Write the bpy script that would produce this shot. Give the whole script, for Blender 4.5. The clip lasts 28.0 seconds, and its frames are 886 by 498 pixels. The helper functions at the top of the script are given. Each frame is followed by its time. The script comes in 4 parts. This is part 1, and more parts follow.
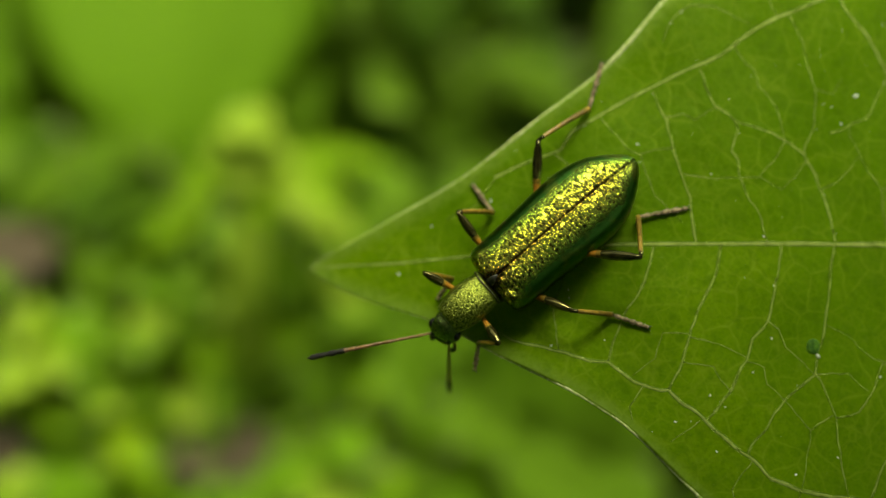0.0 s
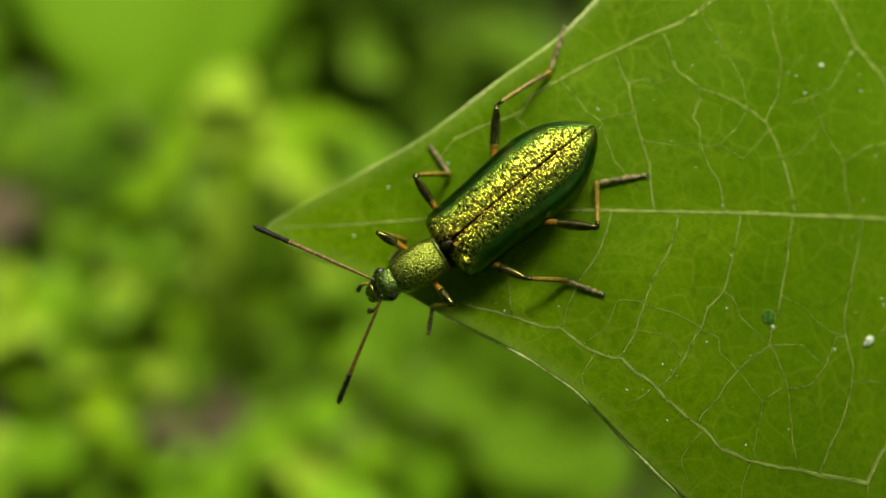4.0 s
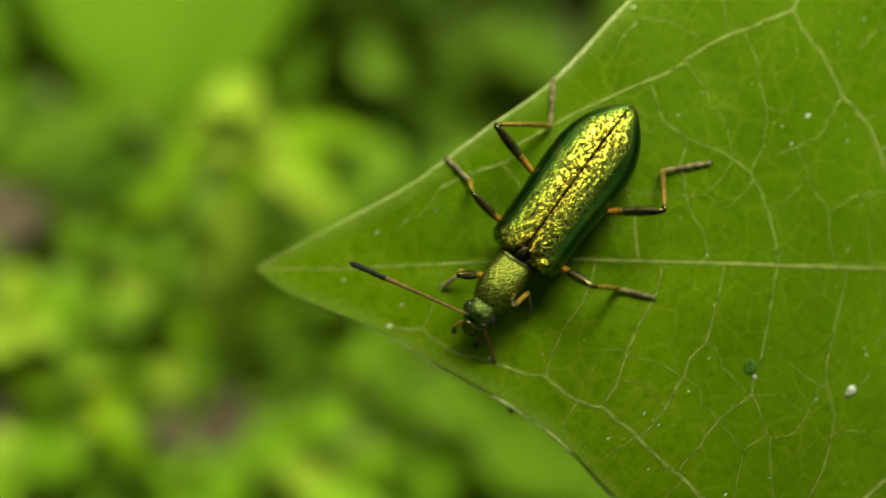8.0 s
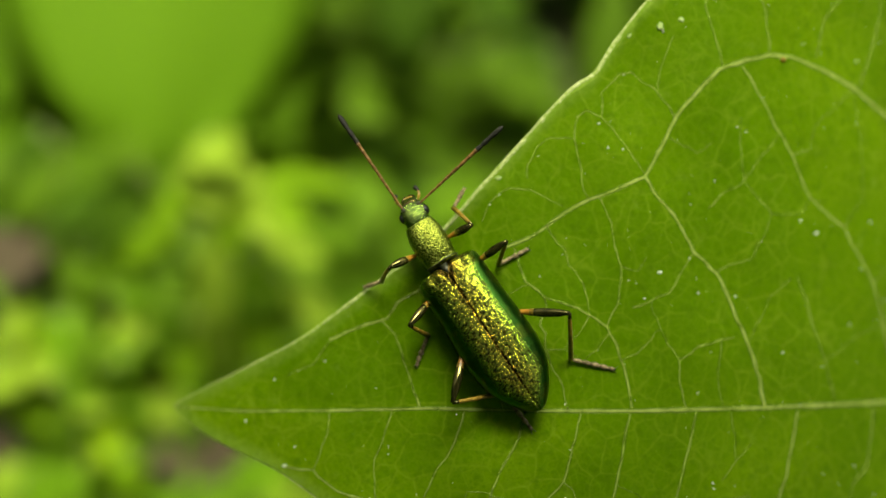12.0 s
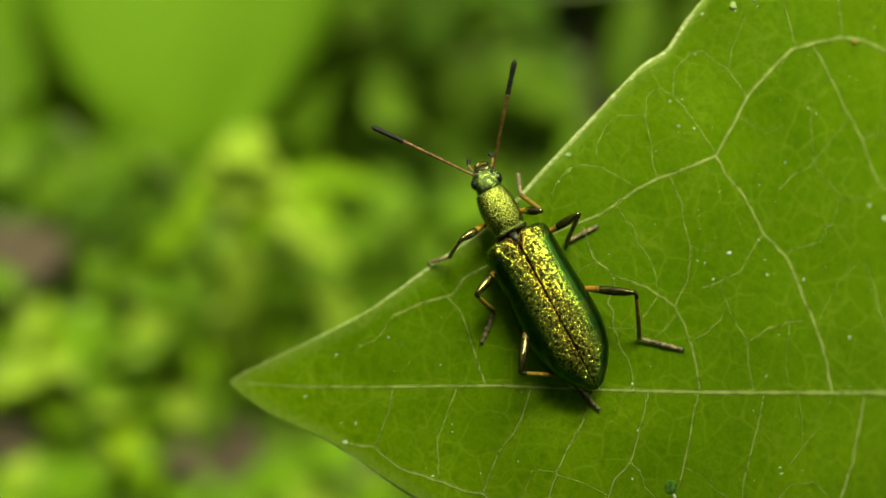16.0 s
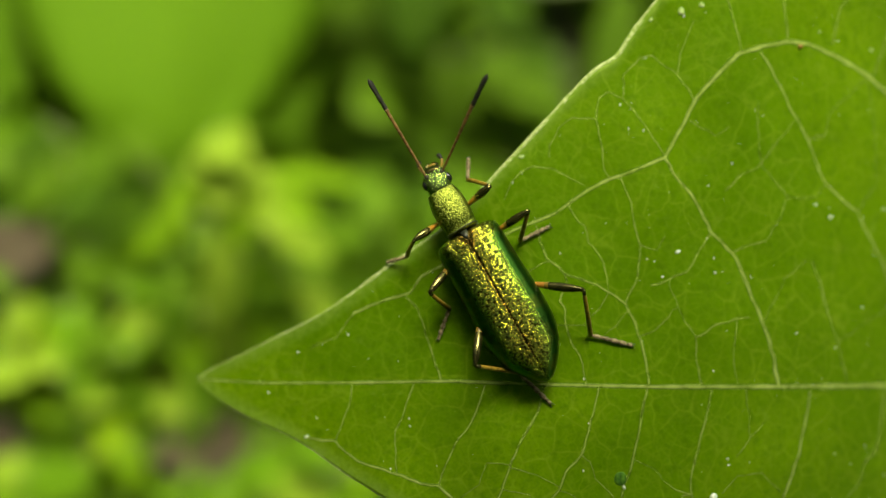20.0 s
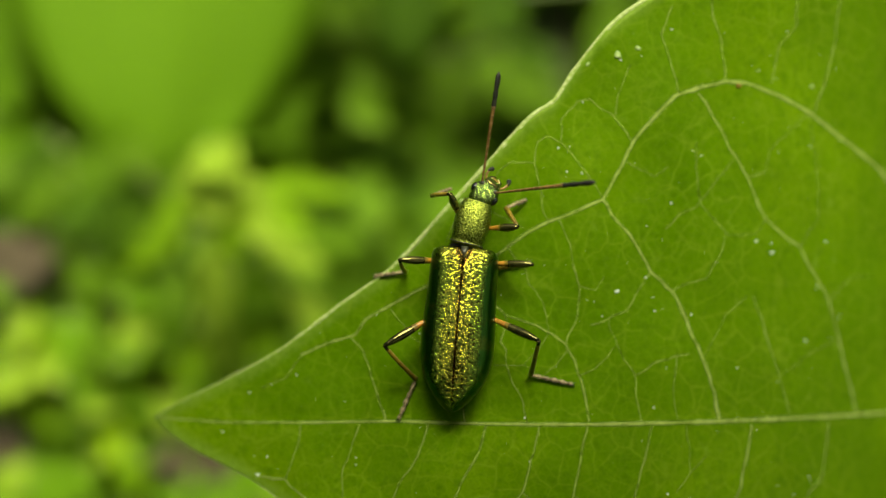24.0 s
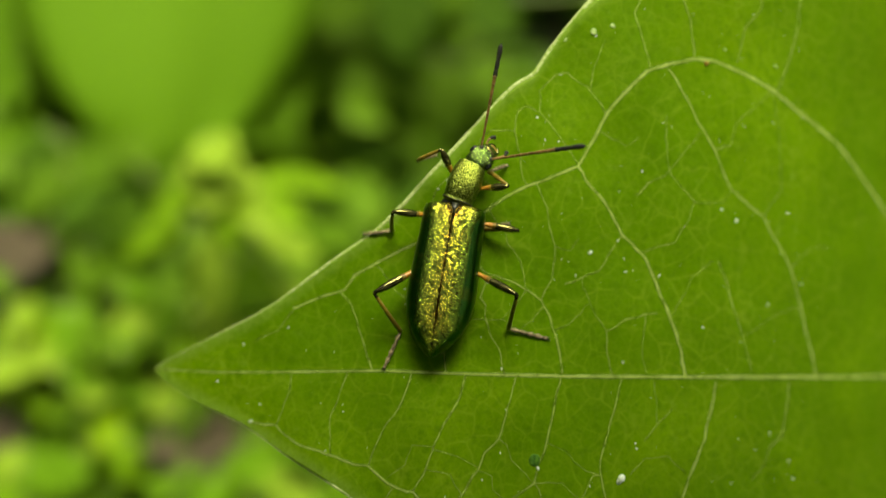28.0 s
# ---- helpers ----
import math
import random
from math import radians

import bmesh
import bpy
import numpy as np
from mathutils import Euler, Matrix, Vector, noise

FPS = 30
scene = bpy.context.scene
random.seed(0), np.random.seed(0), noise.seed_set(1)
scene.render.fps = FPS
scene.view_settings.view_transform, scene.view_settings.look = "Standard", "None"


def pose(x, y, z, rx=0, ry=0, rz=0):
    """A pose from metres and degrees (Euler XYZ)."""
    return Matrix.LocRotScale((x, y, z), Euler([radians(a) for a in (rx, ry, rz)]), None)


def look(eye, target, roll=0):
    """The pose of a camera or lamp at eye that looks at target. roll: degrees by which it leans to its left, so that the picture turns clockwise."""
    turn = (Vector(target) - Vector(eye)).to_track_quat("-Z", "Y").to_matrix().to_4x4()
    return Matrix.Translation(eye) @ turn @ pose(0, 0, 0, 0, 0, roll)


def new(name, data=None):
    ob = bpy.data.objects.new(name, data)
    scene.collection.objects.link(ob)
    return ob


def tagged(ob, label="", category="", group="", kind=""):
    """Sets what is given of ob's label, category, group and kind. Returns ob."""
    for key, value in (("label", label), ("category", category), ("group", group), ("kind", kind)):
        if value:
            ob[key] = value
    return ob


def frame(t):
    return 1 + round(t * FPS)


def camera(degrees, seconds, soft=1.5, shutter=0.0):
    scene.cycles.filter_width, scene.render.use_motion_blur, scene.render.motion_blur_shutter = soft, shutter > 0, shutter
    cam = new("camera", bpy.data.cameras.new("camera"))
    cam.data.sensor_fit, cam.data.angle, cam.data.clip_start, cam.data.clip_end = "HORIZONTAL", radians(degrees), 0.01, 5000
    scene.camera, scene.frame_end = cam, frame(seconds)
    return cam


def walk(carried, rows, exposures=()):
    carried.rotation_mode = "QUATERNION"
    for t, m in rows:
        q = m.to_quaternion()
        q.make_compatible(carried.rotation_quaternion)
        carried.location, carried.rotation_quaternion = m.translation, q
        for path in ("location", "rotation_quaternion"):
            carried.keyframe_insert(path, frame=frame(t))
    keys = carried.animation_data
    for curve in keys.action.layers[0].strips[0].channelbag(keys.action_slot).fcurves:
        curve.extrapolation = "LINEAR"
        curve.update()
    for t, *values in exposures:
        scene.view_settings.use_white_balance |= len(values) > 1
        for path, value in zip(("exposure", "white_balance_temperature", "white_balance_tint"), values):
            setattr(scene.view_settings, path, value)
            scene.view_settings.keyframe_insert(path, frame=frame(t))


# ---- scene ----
# A small metallic beetle on a leaf tip, filmed from a few centimetres away. Lengths in the plan are millimetres.
MM = 0.001
beetle = new("beetle")
scutellum = new("scutellum", bpy.data.meshes.new("scutellum"))  # the lens keeps its focus on its back
scutellum.parent = beetle
scutellum.location = (-0.2 * MM, 0.0, 1.84 * MM)
cam = camera(51.7, 28.0, shutter=0.5)
cam.data.dof.use_dof = True
cam.data.dof.focus_object = scutellum
cam.data.dof.aperture_fstop = 17.0
METRES, EYE, TILT, LEAN, TURN = 0.0824, 0.150, -65.0, 0.0, 0.0
ROWS = [
    (0.0, 0.0, 0.0, 0.0, 0.0, 0.0, -0.0),
    (0.5, 0.0066, -0.0063, 0.0058, 0.27, -1.25, -0.92),
    (1.0, 0.0176, 0.024, 0.0146, -1.41, -1.85, -0.31),
    (1.5, 0.0331, 0.0297, 0.0039, -0.8, -1.84, 0.65),
    (2.0, 0.0283, 0.0273, -0.0054, -1.33, -2.27, 0.54),
    (2.5, 0.0299, 0.0097, -0.0122, -0.61, -1.59, -0.07),
    (3.0, 0.0267, 0.0117, -0.0054, -0.59, -1.26, -0.27),
    (3.5, 0.0169, 0.0052, -0.0048, -0.71, -1.58, -0.97),
    (5.5, 0.0145, 0.0137, -0.0034, -0.43, -1.73, -1.7),
    (6.0, -0.0001, 0.0216, 0.0049, -0.87, -2.18, -2.36),
    (6.5, 0.0012, 0.0244, 0.0046, -0.63, -1.92, -2.12),
    (7.0, 0.008, 0.0242, 0.0072, -0.14, -2.02, -2.36),
    (7.5, 0.0056, -0.0123, -0.0081, -0.03, -1.52, -2.02),
    (8.0, 0.0269, 0.0004, 0.0211, 0.21, -2.25, -1.8),
    (8.5, 0.0561, -0.0112, 0.0396, 0.3, -2.71, -0.66),
    (9.0, 0.076, -0.03, 0.0708, 0.87, -2.7, -0.08),
    (9.5, 0.1082, -0.0101, 0.1395, 1.73, -4.0, 0.08),
    (10.0, 0.0885, -0.006, 0.1132, 1.65, -3.91, -0.38),
    (10.5, 0.085, -0.0178, 0.1157, 1.86, -3.6, -0.28),
    (11.0, 0.0812, -0.0152, 0.1085, 1.29, -3.61, -0.84),
    (11.5, 0.0777, -0.0296, 0.096, 1.43, -3.04, -1.05),
    (12.0, 0.0983, -0.0414, 0.1101, 2.02, -3.47, -0.95),
    (12.5, 0.0776, -0.0362, 0.0964, 1.73, -2.76, -0.89),
    (14.5, 0.0689, -0.0308, 0.098, 1.92, -3.51, -1.6),
    (15.0, 0.0653, -0.0455, 0.0902, 2.06, -3.47, -1.84),
    (15.5, 0.0569, -0.0249, 0.0931, 1.56, -3.8, -2.3),
    (16.0, 0.0656, -0.0393, 0.0892, 2.19, -2.55, -2.01),
    (16.5, 0.0575, -0.0394, 0.0774, 2.1, -2.16, -2.34),
    (17.0, 0.0724, -0.0311, 0.1029, 2.27, -3.2, -1.93),
    (17.5, 0.0606, -0.0261, 0.0986, 1.98, -3.11, -2.39),
    (18.0, 0.0648, -0.0435, 0.0796, 1.96, -2.46, -2.21),
    (18.5, 0.0757, -0.0474, 0.0959, 2.01, -2.42, -2.04),
    (19.0, 0.0818, -0.0497, 0.0918, 2.21, -2.49, -2.17),
    (19.5, 0.0932, -0.0571, 0.0911, 2.21, -2.39, -1.71),
    (20.0, 0.0858, -0.0521, 0.0927, 1.89, -2.83, -1.81),
    (20.5, 0.0851, -0.0456, 0.0918, 1.59, -3.08, -1.95),
    (21.0, 0.0917, -0.0507, 0.0971, 1.95, -2.91, -1.6),
    (21.5, 0.0828, -0.0599, 0.081, 1.9, -2.94, -1.32),
    (23.5, 0.1156, -0.055, 0.1131, 2.2, -3.36, -1.19),
    (24.0, 0.1253, -0.0602, 0.1236, 3.0, -3.65, -0.97),
    (24.5, 0.1281, -0.0634, 0.1234, 2.72, -3.54, -1.22),
    (25.0, 0.1264, -0.0744, 0.1059, 3.13, -2.52, -1.42),
    (25.5, 0.1251, -0.0527, 0.1243, 2.8, -3.15, -1.42),
    (26.0, 0.1279, -0.0654, 0.1187, 2.88, -3.61, -1.39),
    (26.5, 0.121, -0.0724, 0.1044, 2.74, -2.76, -1.8),
    (27.0, 0.1299, -0.0791, 0.1073, 2.81, -3.2, -1.46),
    (27.5, 0.1337, -0.0771, 0.1112, 2.7, -3.08, -1.31),
    (28.0, 0.1339, -0.0942, 0.0956, 2.76, -2.72, -1.83),
]
# the camera sets its own brightness a little from moment to moment
EXPOSURE = [(0.0, 0.19, 7200, 10), (1.0, 0.15, 7200, 10), (2.0, 0.30, 7200, 10), (3.0, 0.38, 7200, 10), (5.0, 0.36, 7200, 10), (6.0, 0.33, 7200, 10), (7.0, 0.24, 7200, 10), (8.0, 0.37, 7200, 10), (9.0, 0.38, 7200, 10), (10.0, 0.24, 7200, 10), (11.0, 0.30, 7200, 10), (12.0, 0.38, 7200, 10), (15.0, 0.36, 7200, 10), (20.0, 0.38, 7200, 10), (21.0, 0.33, 7200, 10), (25.0, 0.33, 7200, 10), (27.0, 0.34, 7200, 10), (28.0, 0.38, 7200, 10)]
walk(cam, [(t, pose(0, 0, EYE, TILT, LEAN, TURN) @ pose(METRES * x, METRES * y, METRES * z, 90 + pitch, roll, yaw)) for t, x, y, z, yaw, pitch, roll in ROWS], EXPOSURE)

# ---- light: bright overcast sky over a meadow edge ----
world = bpy.data.worlds.new("sky")
scene.world = world
world.use_nodes = True
wn, wl = world.node_tree.nodes, world.node_tree.links
sky = wn.new("ShaderNodeTexSky")
sky.sky_type = "NISHITA"
sky.sun_disc = False
sky.sun_elevation, sky.sun_rotation = radians(62), radians(18)
sky.air_density, sky.dust_density, sky.ozone_density = 1.0, 6.0, 0.6
grey = wn.new("ShaderNodeHueSaturation")
grey.inputs["Saturation"].default_value = 0.35
wl.new(sky.outputs[0], grey.inputs["Color"])
wl.new(grey.outputs[0], wn["Background"].inputs[0])
wn["Background"].inputs[1].default_value = 0.15
sun = new("sun", bpy.data.lights.new("sun", "SUN"))
sun.data.energy, sun.data.angle, sun.data.color = 5.8, radians(31), (1.0, 0.97, 0.88)
sun.matrix_world = look((0.050, 0.172, 0.40), (0.0, 0.02, 0.1))


# ---- materials ----
class Mat:
    """A node material with a principled surface and short calls to wire it."""

    def __init__(self, name, rough=0.5, metal=0.0, spec=0.5, tint=(1.0, 1.0, 1.0)):
        self.m = bpy.data.materials.new(name)
        self.m.use_nodes = True
        self.t = self.m.node_tree
        self.p = self.t.nodes["Principled BSDF"]
        self.out = self.t.nodes["Material Output"]
        self.p.inputs["Roughness"].default_value = rough
        self.p.inputs["Metallic"].default_value = metal
        self.p.inputs["Specular IOR Level"].default_value = spec
        self.p.inputs["Specular Tint"].default_value = (*tint, 1)
        self.co = self.t.nodes.new("ShaderNodeTexCoord").outputs["Object"]

    def link(self, a, b):
        self.t.links.new(a, b)

    def scaled(self, sx, sy, sz):
        n = self.t.nodes.new("ShaderNodeMapping")
        n.inputs["Scale"].default_value = (sx, sy, sz)
        self.link(self.co, n.inputs["Vector"])
        return n.outputs[0]

    def noise(self, size, detail=3.0, rough=0.55, stretch=(1, 1, 1), warp=0.0):
        """Noise whose grain is size millimetres."""
        n = self.t.nodes.new("ShaderNodeTexNoise")
        n.inputs["Scale"].default_value = 1.0
        n.inputs["Detail"].default_value, n.inputs["Roughness"].default_value = detail, rough
        n.inputs["Distortion"].default_value = warp
        k = 1000.0 / size
        self.link(self.scaled(k * stretch[0], k * stretch[1], k * stretch[2]), n.inputs["Vector"])
        return n.outputs["Fac"]

    def cells(self, size, edge=True, warp=0.35):
        """Distance to the borders of cells of that many millimetres."""
        n = self.t.nodes.new("ShaderNodeTexVoronoi")
        n.feature = "DISTANCE_TO_EDGE" if edge else "F1"
        n.inputs["Scale"].default_value = 1.0
        v = self.scaled(1000 / size, 1000 / size, 1000 / size)
        w = self.t.nodes.new("ShaderNodeTexNoise")
        w.inputs["Scale"].default_value = 1.6
        self.link(v, w.inputs["Vector"])
        a = self.t.nodes.new("ShaderNodeVectorMath")
        a.operation = "MULTIPLY_ADD"
        self.link(w.outputs["Color"], a.inputs[0])
        a.inputs[1].default_value = (warp, warp, warp)
        self.link(v, a.inputs[2])
        self.link(a.outputs[0], n.inputs["Vector"])
        return n.outputs["Distance"]

    def ramp(self, fac, *stops):
        n = self.t.nodes.new("ShaderNodeValToRGB")
        e = n.color_ramp.elements
        while len(e) < len(stops):
            e.new(0.5)
        for el, (pos, col) in zip(e, stops):
            el.position = pos
            el.color = (*col, 1) if isinstance(col, tuple) else (col, col, col, 1)
        self.link(fac, n.inputs[0])
        return n.outputs[0]

    def math(self, op, a, b=0.0, clamp=False):
        n = self.t.nodes.new("ShaderNodeMath")
        n.operation, n.use_clamp = op, clamp
        for i, v in enumerate((a, b)):
            if isinstance(v, (int, float)):
                n.inputs[i].default_value = v
            else:
                self.link(v, n.inputs[i])
        return n.outputs[0]

    def mix(self, fac, a, b, mode="MIX"):
        n = self.t.nodes.new("ShaderNodeMix")
        n.data_type, n.blend_type = "RGBA", mode
        for key, v in ((0, fac), (6, a), (7, b)):
            if isinstance(v, (int, float)):
                n.inputs[key].default_value = v
            elif isinstance(v, tuple):
                n.inputs[key].default_value = (*v, 1)
            else:
                self.link(v, n.inputs[key])
        return n.outputs[2]

    def colour(self, c):
        if isinstance(c, tuple):
            self.p.inputs["Base Color"].default_value = (*c, 1)
        else:
            self.link(c, self.p.inputs["Base Color"])
        return self

    def bump(self, height, depth, strength=1.0):
        """depth: millimetres."""
        n = self.t.nodes.new("ShaderNodeBump")
        n.inputs["Distance"].default_value = depth * MM
        n.inputs["Strength"].default_value = strength
        self.link(height, n.inputs["Height"])
        self.link(n.outputs[0], self.p.inputs["Normal"])
        return self

    def glow_through(self, colour, amount):
        """Light that passes through a thin blade."""
        tr = self.t.nodes.new("ShaderNodeBsdfTranslucent")
        if isinstance(colour, tuple):
            tr.inputs[0].default_value = (*colour, 1)
        else:
            self.link(colour, tr.inputs[0])
        mx = self.t.nodes.new("ShaderNodeMixShader")
        mx.inputs[0].default_value = amount
        self.link(self.p.outputs[0], mx.inputs[1])
        self.link(tr.outputs[0], mx.inputs[2])
        self.link(mx.outputs[0], self.out.inputs[0])
        return self


def leaf_material():
    a = Mat("leaf_green", rough=0.45, spec=0.14, tint=(0.8, 1.0, 0.2))
    broad = a.math("ADD", a.math("MULTIPLY", a.noise(7.0, 4), 0.55), a.math("MULTIPLY", a.noise(22.0, 1), 0.45))
    base = a.ramp(broad, (0.34, (0.046, 0.122, 0.0012)), (0.50, (0.070, 0.162, 0.0014)), (0.66, (0.122, 0.242, 0.0028)))
    fine = a.noise(0.35, 4)
    base = a.mix(a.ramp(fine, (0.35, 0.0), (0.70, 0.55)), base, (0.066, 0.160, 0.001))
    base = a.mix(a.ramp(a.noise(0.11, 2), (0.30, 0.45), (0.55, 0.0)), base, (0.044, 0.115, 0.001))
    big = a.ramp(a.cells(1.5, True, 0.30), (0.0, 1.0), (0.045, 0.0))
    mid = a.math("MULTIPLY", a.ramp(a.cells(0.75, True, 0.2), (0.0, 1.0), (0.06, 0.0)), a.ramp(a.noise(3.0, 2), (0.40, 0.0), (0.62, 0.42)))
    small = a.ramp(a.cells(0.45), (0.0, 1.0), (0.10, 0.0))
    faint = a.math("MULTIPLY", small, 0.20)
    strong = a.math("MULTIPLY", big, a.ramp(a.noise(4.0, 2), (0.34, 0.22), (0.58, 0.55)))
    net = a.math("MAXIMUM", a.math("MAXIMUM", faint, mid), strong)
    base = a.mix(net, base, (0.150, 0.255, 0.014))
    blot = a.ramp(a.noise(1.1, 5, 0.65), (0.62, 0.0), (0.78, 0.55))
    base = a.mix(blot, base, (0.130, 0.230, 0.022))
    mottle = a.ramp(a.noise(0.5, 3, 0.6), (0.30, 0.55), (0.48, 0.0))
    base = a.mix(mottle, base, (0.040, 0.108, 0.001))
    dusty = a.ramp(a.noise(0.16, 3, 0.7), (0.66, 0.0), (0.76, 0.5))
    base = a.mix(a.math("MULTIPLY", dusty, a.ramp(a.noise(2.5, 3), (0.45, 0.1), (0.65, 1.0))), base, (0.20, 0.30, 0.07))
    # pale sheen near the leaf's edge, painted into the colour in uneven patches
    edge = a.t.nodes.new("ShaderNodeAttribute")
    edge.attribute_name = "margin"
    edge_sheen = a.math("MULTIPLY", edge.outputs["Fac"], a.ramp(a.noise(0.30, 4, 0.7), (0.30, 0.15), (0.65, 0.80)))
    base = a.mix(edge_sheen, base, (0.160, 0.265, 0.035))
    a.colour(base)
    height = a.math("ADD", a.math("MULTIPLY", a.cells(0.62), 0.6), a.math("ADD", a.math("MULTIPLY", a.cells(1.9), 1.2), a.math("MULTIPLY", fine, 0.5)))
    a.bump(height, 0.05, 0.6)
    a.link(a.ramp(a.noise(1.2, 4), (0.3, 0.36), (0.7, 0.55)), a.p.inputs["Roughness"])
    return a.glow_through(a.mix(0.5, base, (0.13, 0.26, 0.001)), 0.30).m


def vein_material(name, lo, hi, dense):
    """Vein tissue that thins out into the blade at its sides."""
    a = Mat(name, rough=0.5, spec=0.14, tint=(0.85, 1.0, 0.4))
    a.colour(a.ramp(a.noise(0.5, 4), (0.3, lo), (0.7, hi)))
    a.bump(a.noise(0.12, 3), 0.02)
    a.glow_through(hi, 0.3)
    body = a.out.inputs[0].links[0].from_socket
    thin = a.t.nodes.new("ShaderNodeAttribute")
    thin.attribute_name = "tissue"
    clear = a.t.nodes.new("ShaderNodeBsdfTransparent")
    mx = a.t.nodes.new("ShaderNodeMixShader")
    a.link(a.math("MULTIPLY", thin.outputs["Fac"], a.math("MULTIPLY", a.ramp(a.noise(0.7, 3), (0.30, 0.60), (0.62, 1.0)), dense)), mx.inputs[0])
    a.link(clear.outputs[0], mx.inputs[1])
    a.link(body, mx.inputs[2])
    a.link(mx.outputs[0], a.out.inputs[0])
    return a.m


def foliage_material(name, lo, hi, rough=0.5):
    a = Mat(name, rough=rough, spec=0.2, tint=(0.75, 1.0, 0.25))
    info = a.t.nodes.new("ShaderNodeObjectInfo").outputs["Random"]
    c = a.ramp(a.noise(6.0, 4), (0.3, lo), (0.7, hi))
    c = a.mix(a.math("MULTIPLY", info, 0.30), c, tuple(v * 0.8 for v in lo))
    a.colour(c).bump(a.noise(1.0, 4), 0.15, 0.5)
    return a.glow_through(a.mix(0.5, c, hi), 0.35).m


def elytra_material():
    a = Mat("elytra_metal", rough=0.24, metal=1.0)
    sep = a.t.nodes.new("ShaderNodeSeparateXYZ")
    a.link(a.co, sep.inputs[0])
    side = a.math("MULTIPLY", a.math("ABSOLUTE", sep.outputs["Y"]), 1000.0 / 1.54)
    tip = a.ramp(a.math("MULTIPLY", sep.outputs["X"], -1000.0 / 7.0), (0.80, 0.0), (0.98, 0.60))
    # draws the gold over the shoulders, to paint in their highlights
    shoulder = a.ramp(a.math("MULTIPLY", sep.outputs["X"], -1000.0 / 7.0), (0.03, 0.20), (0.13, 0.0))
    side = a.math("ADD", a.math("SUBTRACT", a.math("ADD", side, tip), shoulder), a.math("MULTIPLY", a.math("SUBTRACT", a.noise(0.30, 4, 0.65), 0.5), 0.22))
    # green margin of its own, darkened to paint the steep sides' dull reflection
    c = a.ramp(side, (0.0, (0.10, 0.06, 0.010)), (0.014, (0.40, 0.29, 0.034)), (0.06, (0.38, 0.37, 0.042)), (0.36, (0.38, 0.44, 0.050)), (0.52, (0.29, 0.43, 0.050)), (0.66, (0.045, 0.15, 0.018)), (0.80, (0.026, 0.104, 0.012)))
    c = a.mix(a.ramp(a.noise(0.9, 3), (0.50, 0.0), (0.74, 0.28)), c, (0.38, 0.26, 0.026))
    # wormy wrinkles across the wing case; grooves and pits have shade painted in
    worm = a.noise(0.116, 1, 0.4, (1.45, 0.64, 0.70), 0.5)
    pits = a.noise(0.10, 2, 0.5)
    ridge = a.math("ABSOLUTE", a.math("SUBTRACT", worm, 0.5))
    groove = a.ramp(ridge, (0.030, 1.0), (0.100, 0.0))
    back = a.ramp(side, (0.50, 1.0), (0.70, 0.12))
    c = a.mix(a.math("MULTIPLY", a.math("MULTIPLY", groove, back), 0.90), c, (0.030, 0.030, 0.005))
    c = a.mix(a.math("MULTIPLY", a.ramp(pits, (0.36, 0.75), (0.48, 0.0)), back), c, (0.050, 0.055, 0.008))
    a.colour(c)
    height = a.math("MULTIPLY", a.math("ADD", a.math("MULTIPLY", a.ramp(ridge, (0.0, 0.0), (0.12, 1.0)), 1.0), a.math("MULTIPLY", pits, 0.5)), back)
    a.bump(height, 0.016, 1.0)
    a.link(a.ramp(side, (0.5, 0.22), (0.72, 0.30)), a.p.inputs["Roughness"])
    return a.m


def cuticle(name, lo, hi, grain=0.15, depth=0.03, rough=0.3, metal=1.0, spec=0.5):
    a = Mat(name, rough=rough, metal=metal, spec=spec)
    n = a.noise(grain, 3)
    a.colour(a.ramp(n, (0.35, lo), (0.65, hi))).bump(n, depth)
    return a.m


LEAF = leaf_material()
VEIN = vein_material("vein_pale", (0.190, 0.300, 0.035), (0.290, 0.395, 0.090), 0.92)
FINE_VEIN = vein_material("vein_fine", (0.170, 0.285, 0.028), (0.250, 0.360, 0.065), 0.82)
RIM = cuticle("leaf_rim", (0.15, 0.245, 0.03), (0.36, 0.43, 0.18), 0.14, 0.05, 0.65, 0.0, 0.1)
TONES = [
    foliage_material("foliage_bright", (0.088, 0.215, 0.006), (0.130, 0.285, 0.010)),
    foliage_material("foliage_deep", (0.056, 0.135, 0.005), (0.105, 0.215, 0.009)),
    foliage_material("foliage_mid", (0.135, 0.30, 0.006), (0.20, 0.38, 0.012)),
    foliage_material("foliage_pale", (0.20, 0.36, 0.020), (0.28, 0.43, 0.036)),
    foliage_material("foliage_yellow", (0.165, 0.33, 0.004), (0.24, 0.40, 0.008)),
    # a darkened copy of the foliage green: shade put into the colour
    foliage_material("foliage_shade_painted", (0.030, 0.085, 0.004), (0.055, 0.130, 0.006)),
]
ELYTRA = elytra_material()
THORAX = cuticle("thorax_metal", (0.045, 0.075, 0.008), (0.30, 0.37, 0.050), 0.075, 0.060, 0.30)
HEAD = cuticle("head_metal", (0.024, 0.058, 0.012), (0.22, 0.32, 0.070), 0.085, 0.07, 0.26)
DARK = cuticle("dark_cuticle", (0.010, 0.014, 0.008), (0.035, 0.040, 0.015), 0.2, 0.02, 0.35, 0.4)
GLOSS = cuticle("dark_bronze", (0.018, 0.022, 0.005), (0.150, 0.140, 0.036), 0.6, 0.01, 0.12, 0.85)
AMBER = cuticle("amber_cuticle", (0.23, 0.105, 0.009), (0.36, 0.17, 0.018), 0.4, 0.015, 0.28, 0.1)
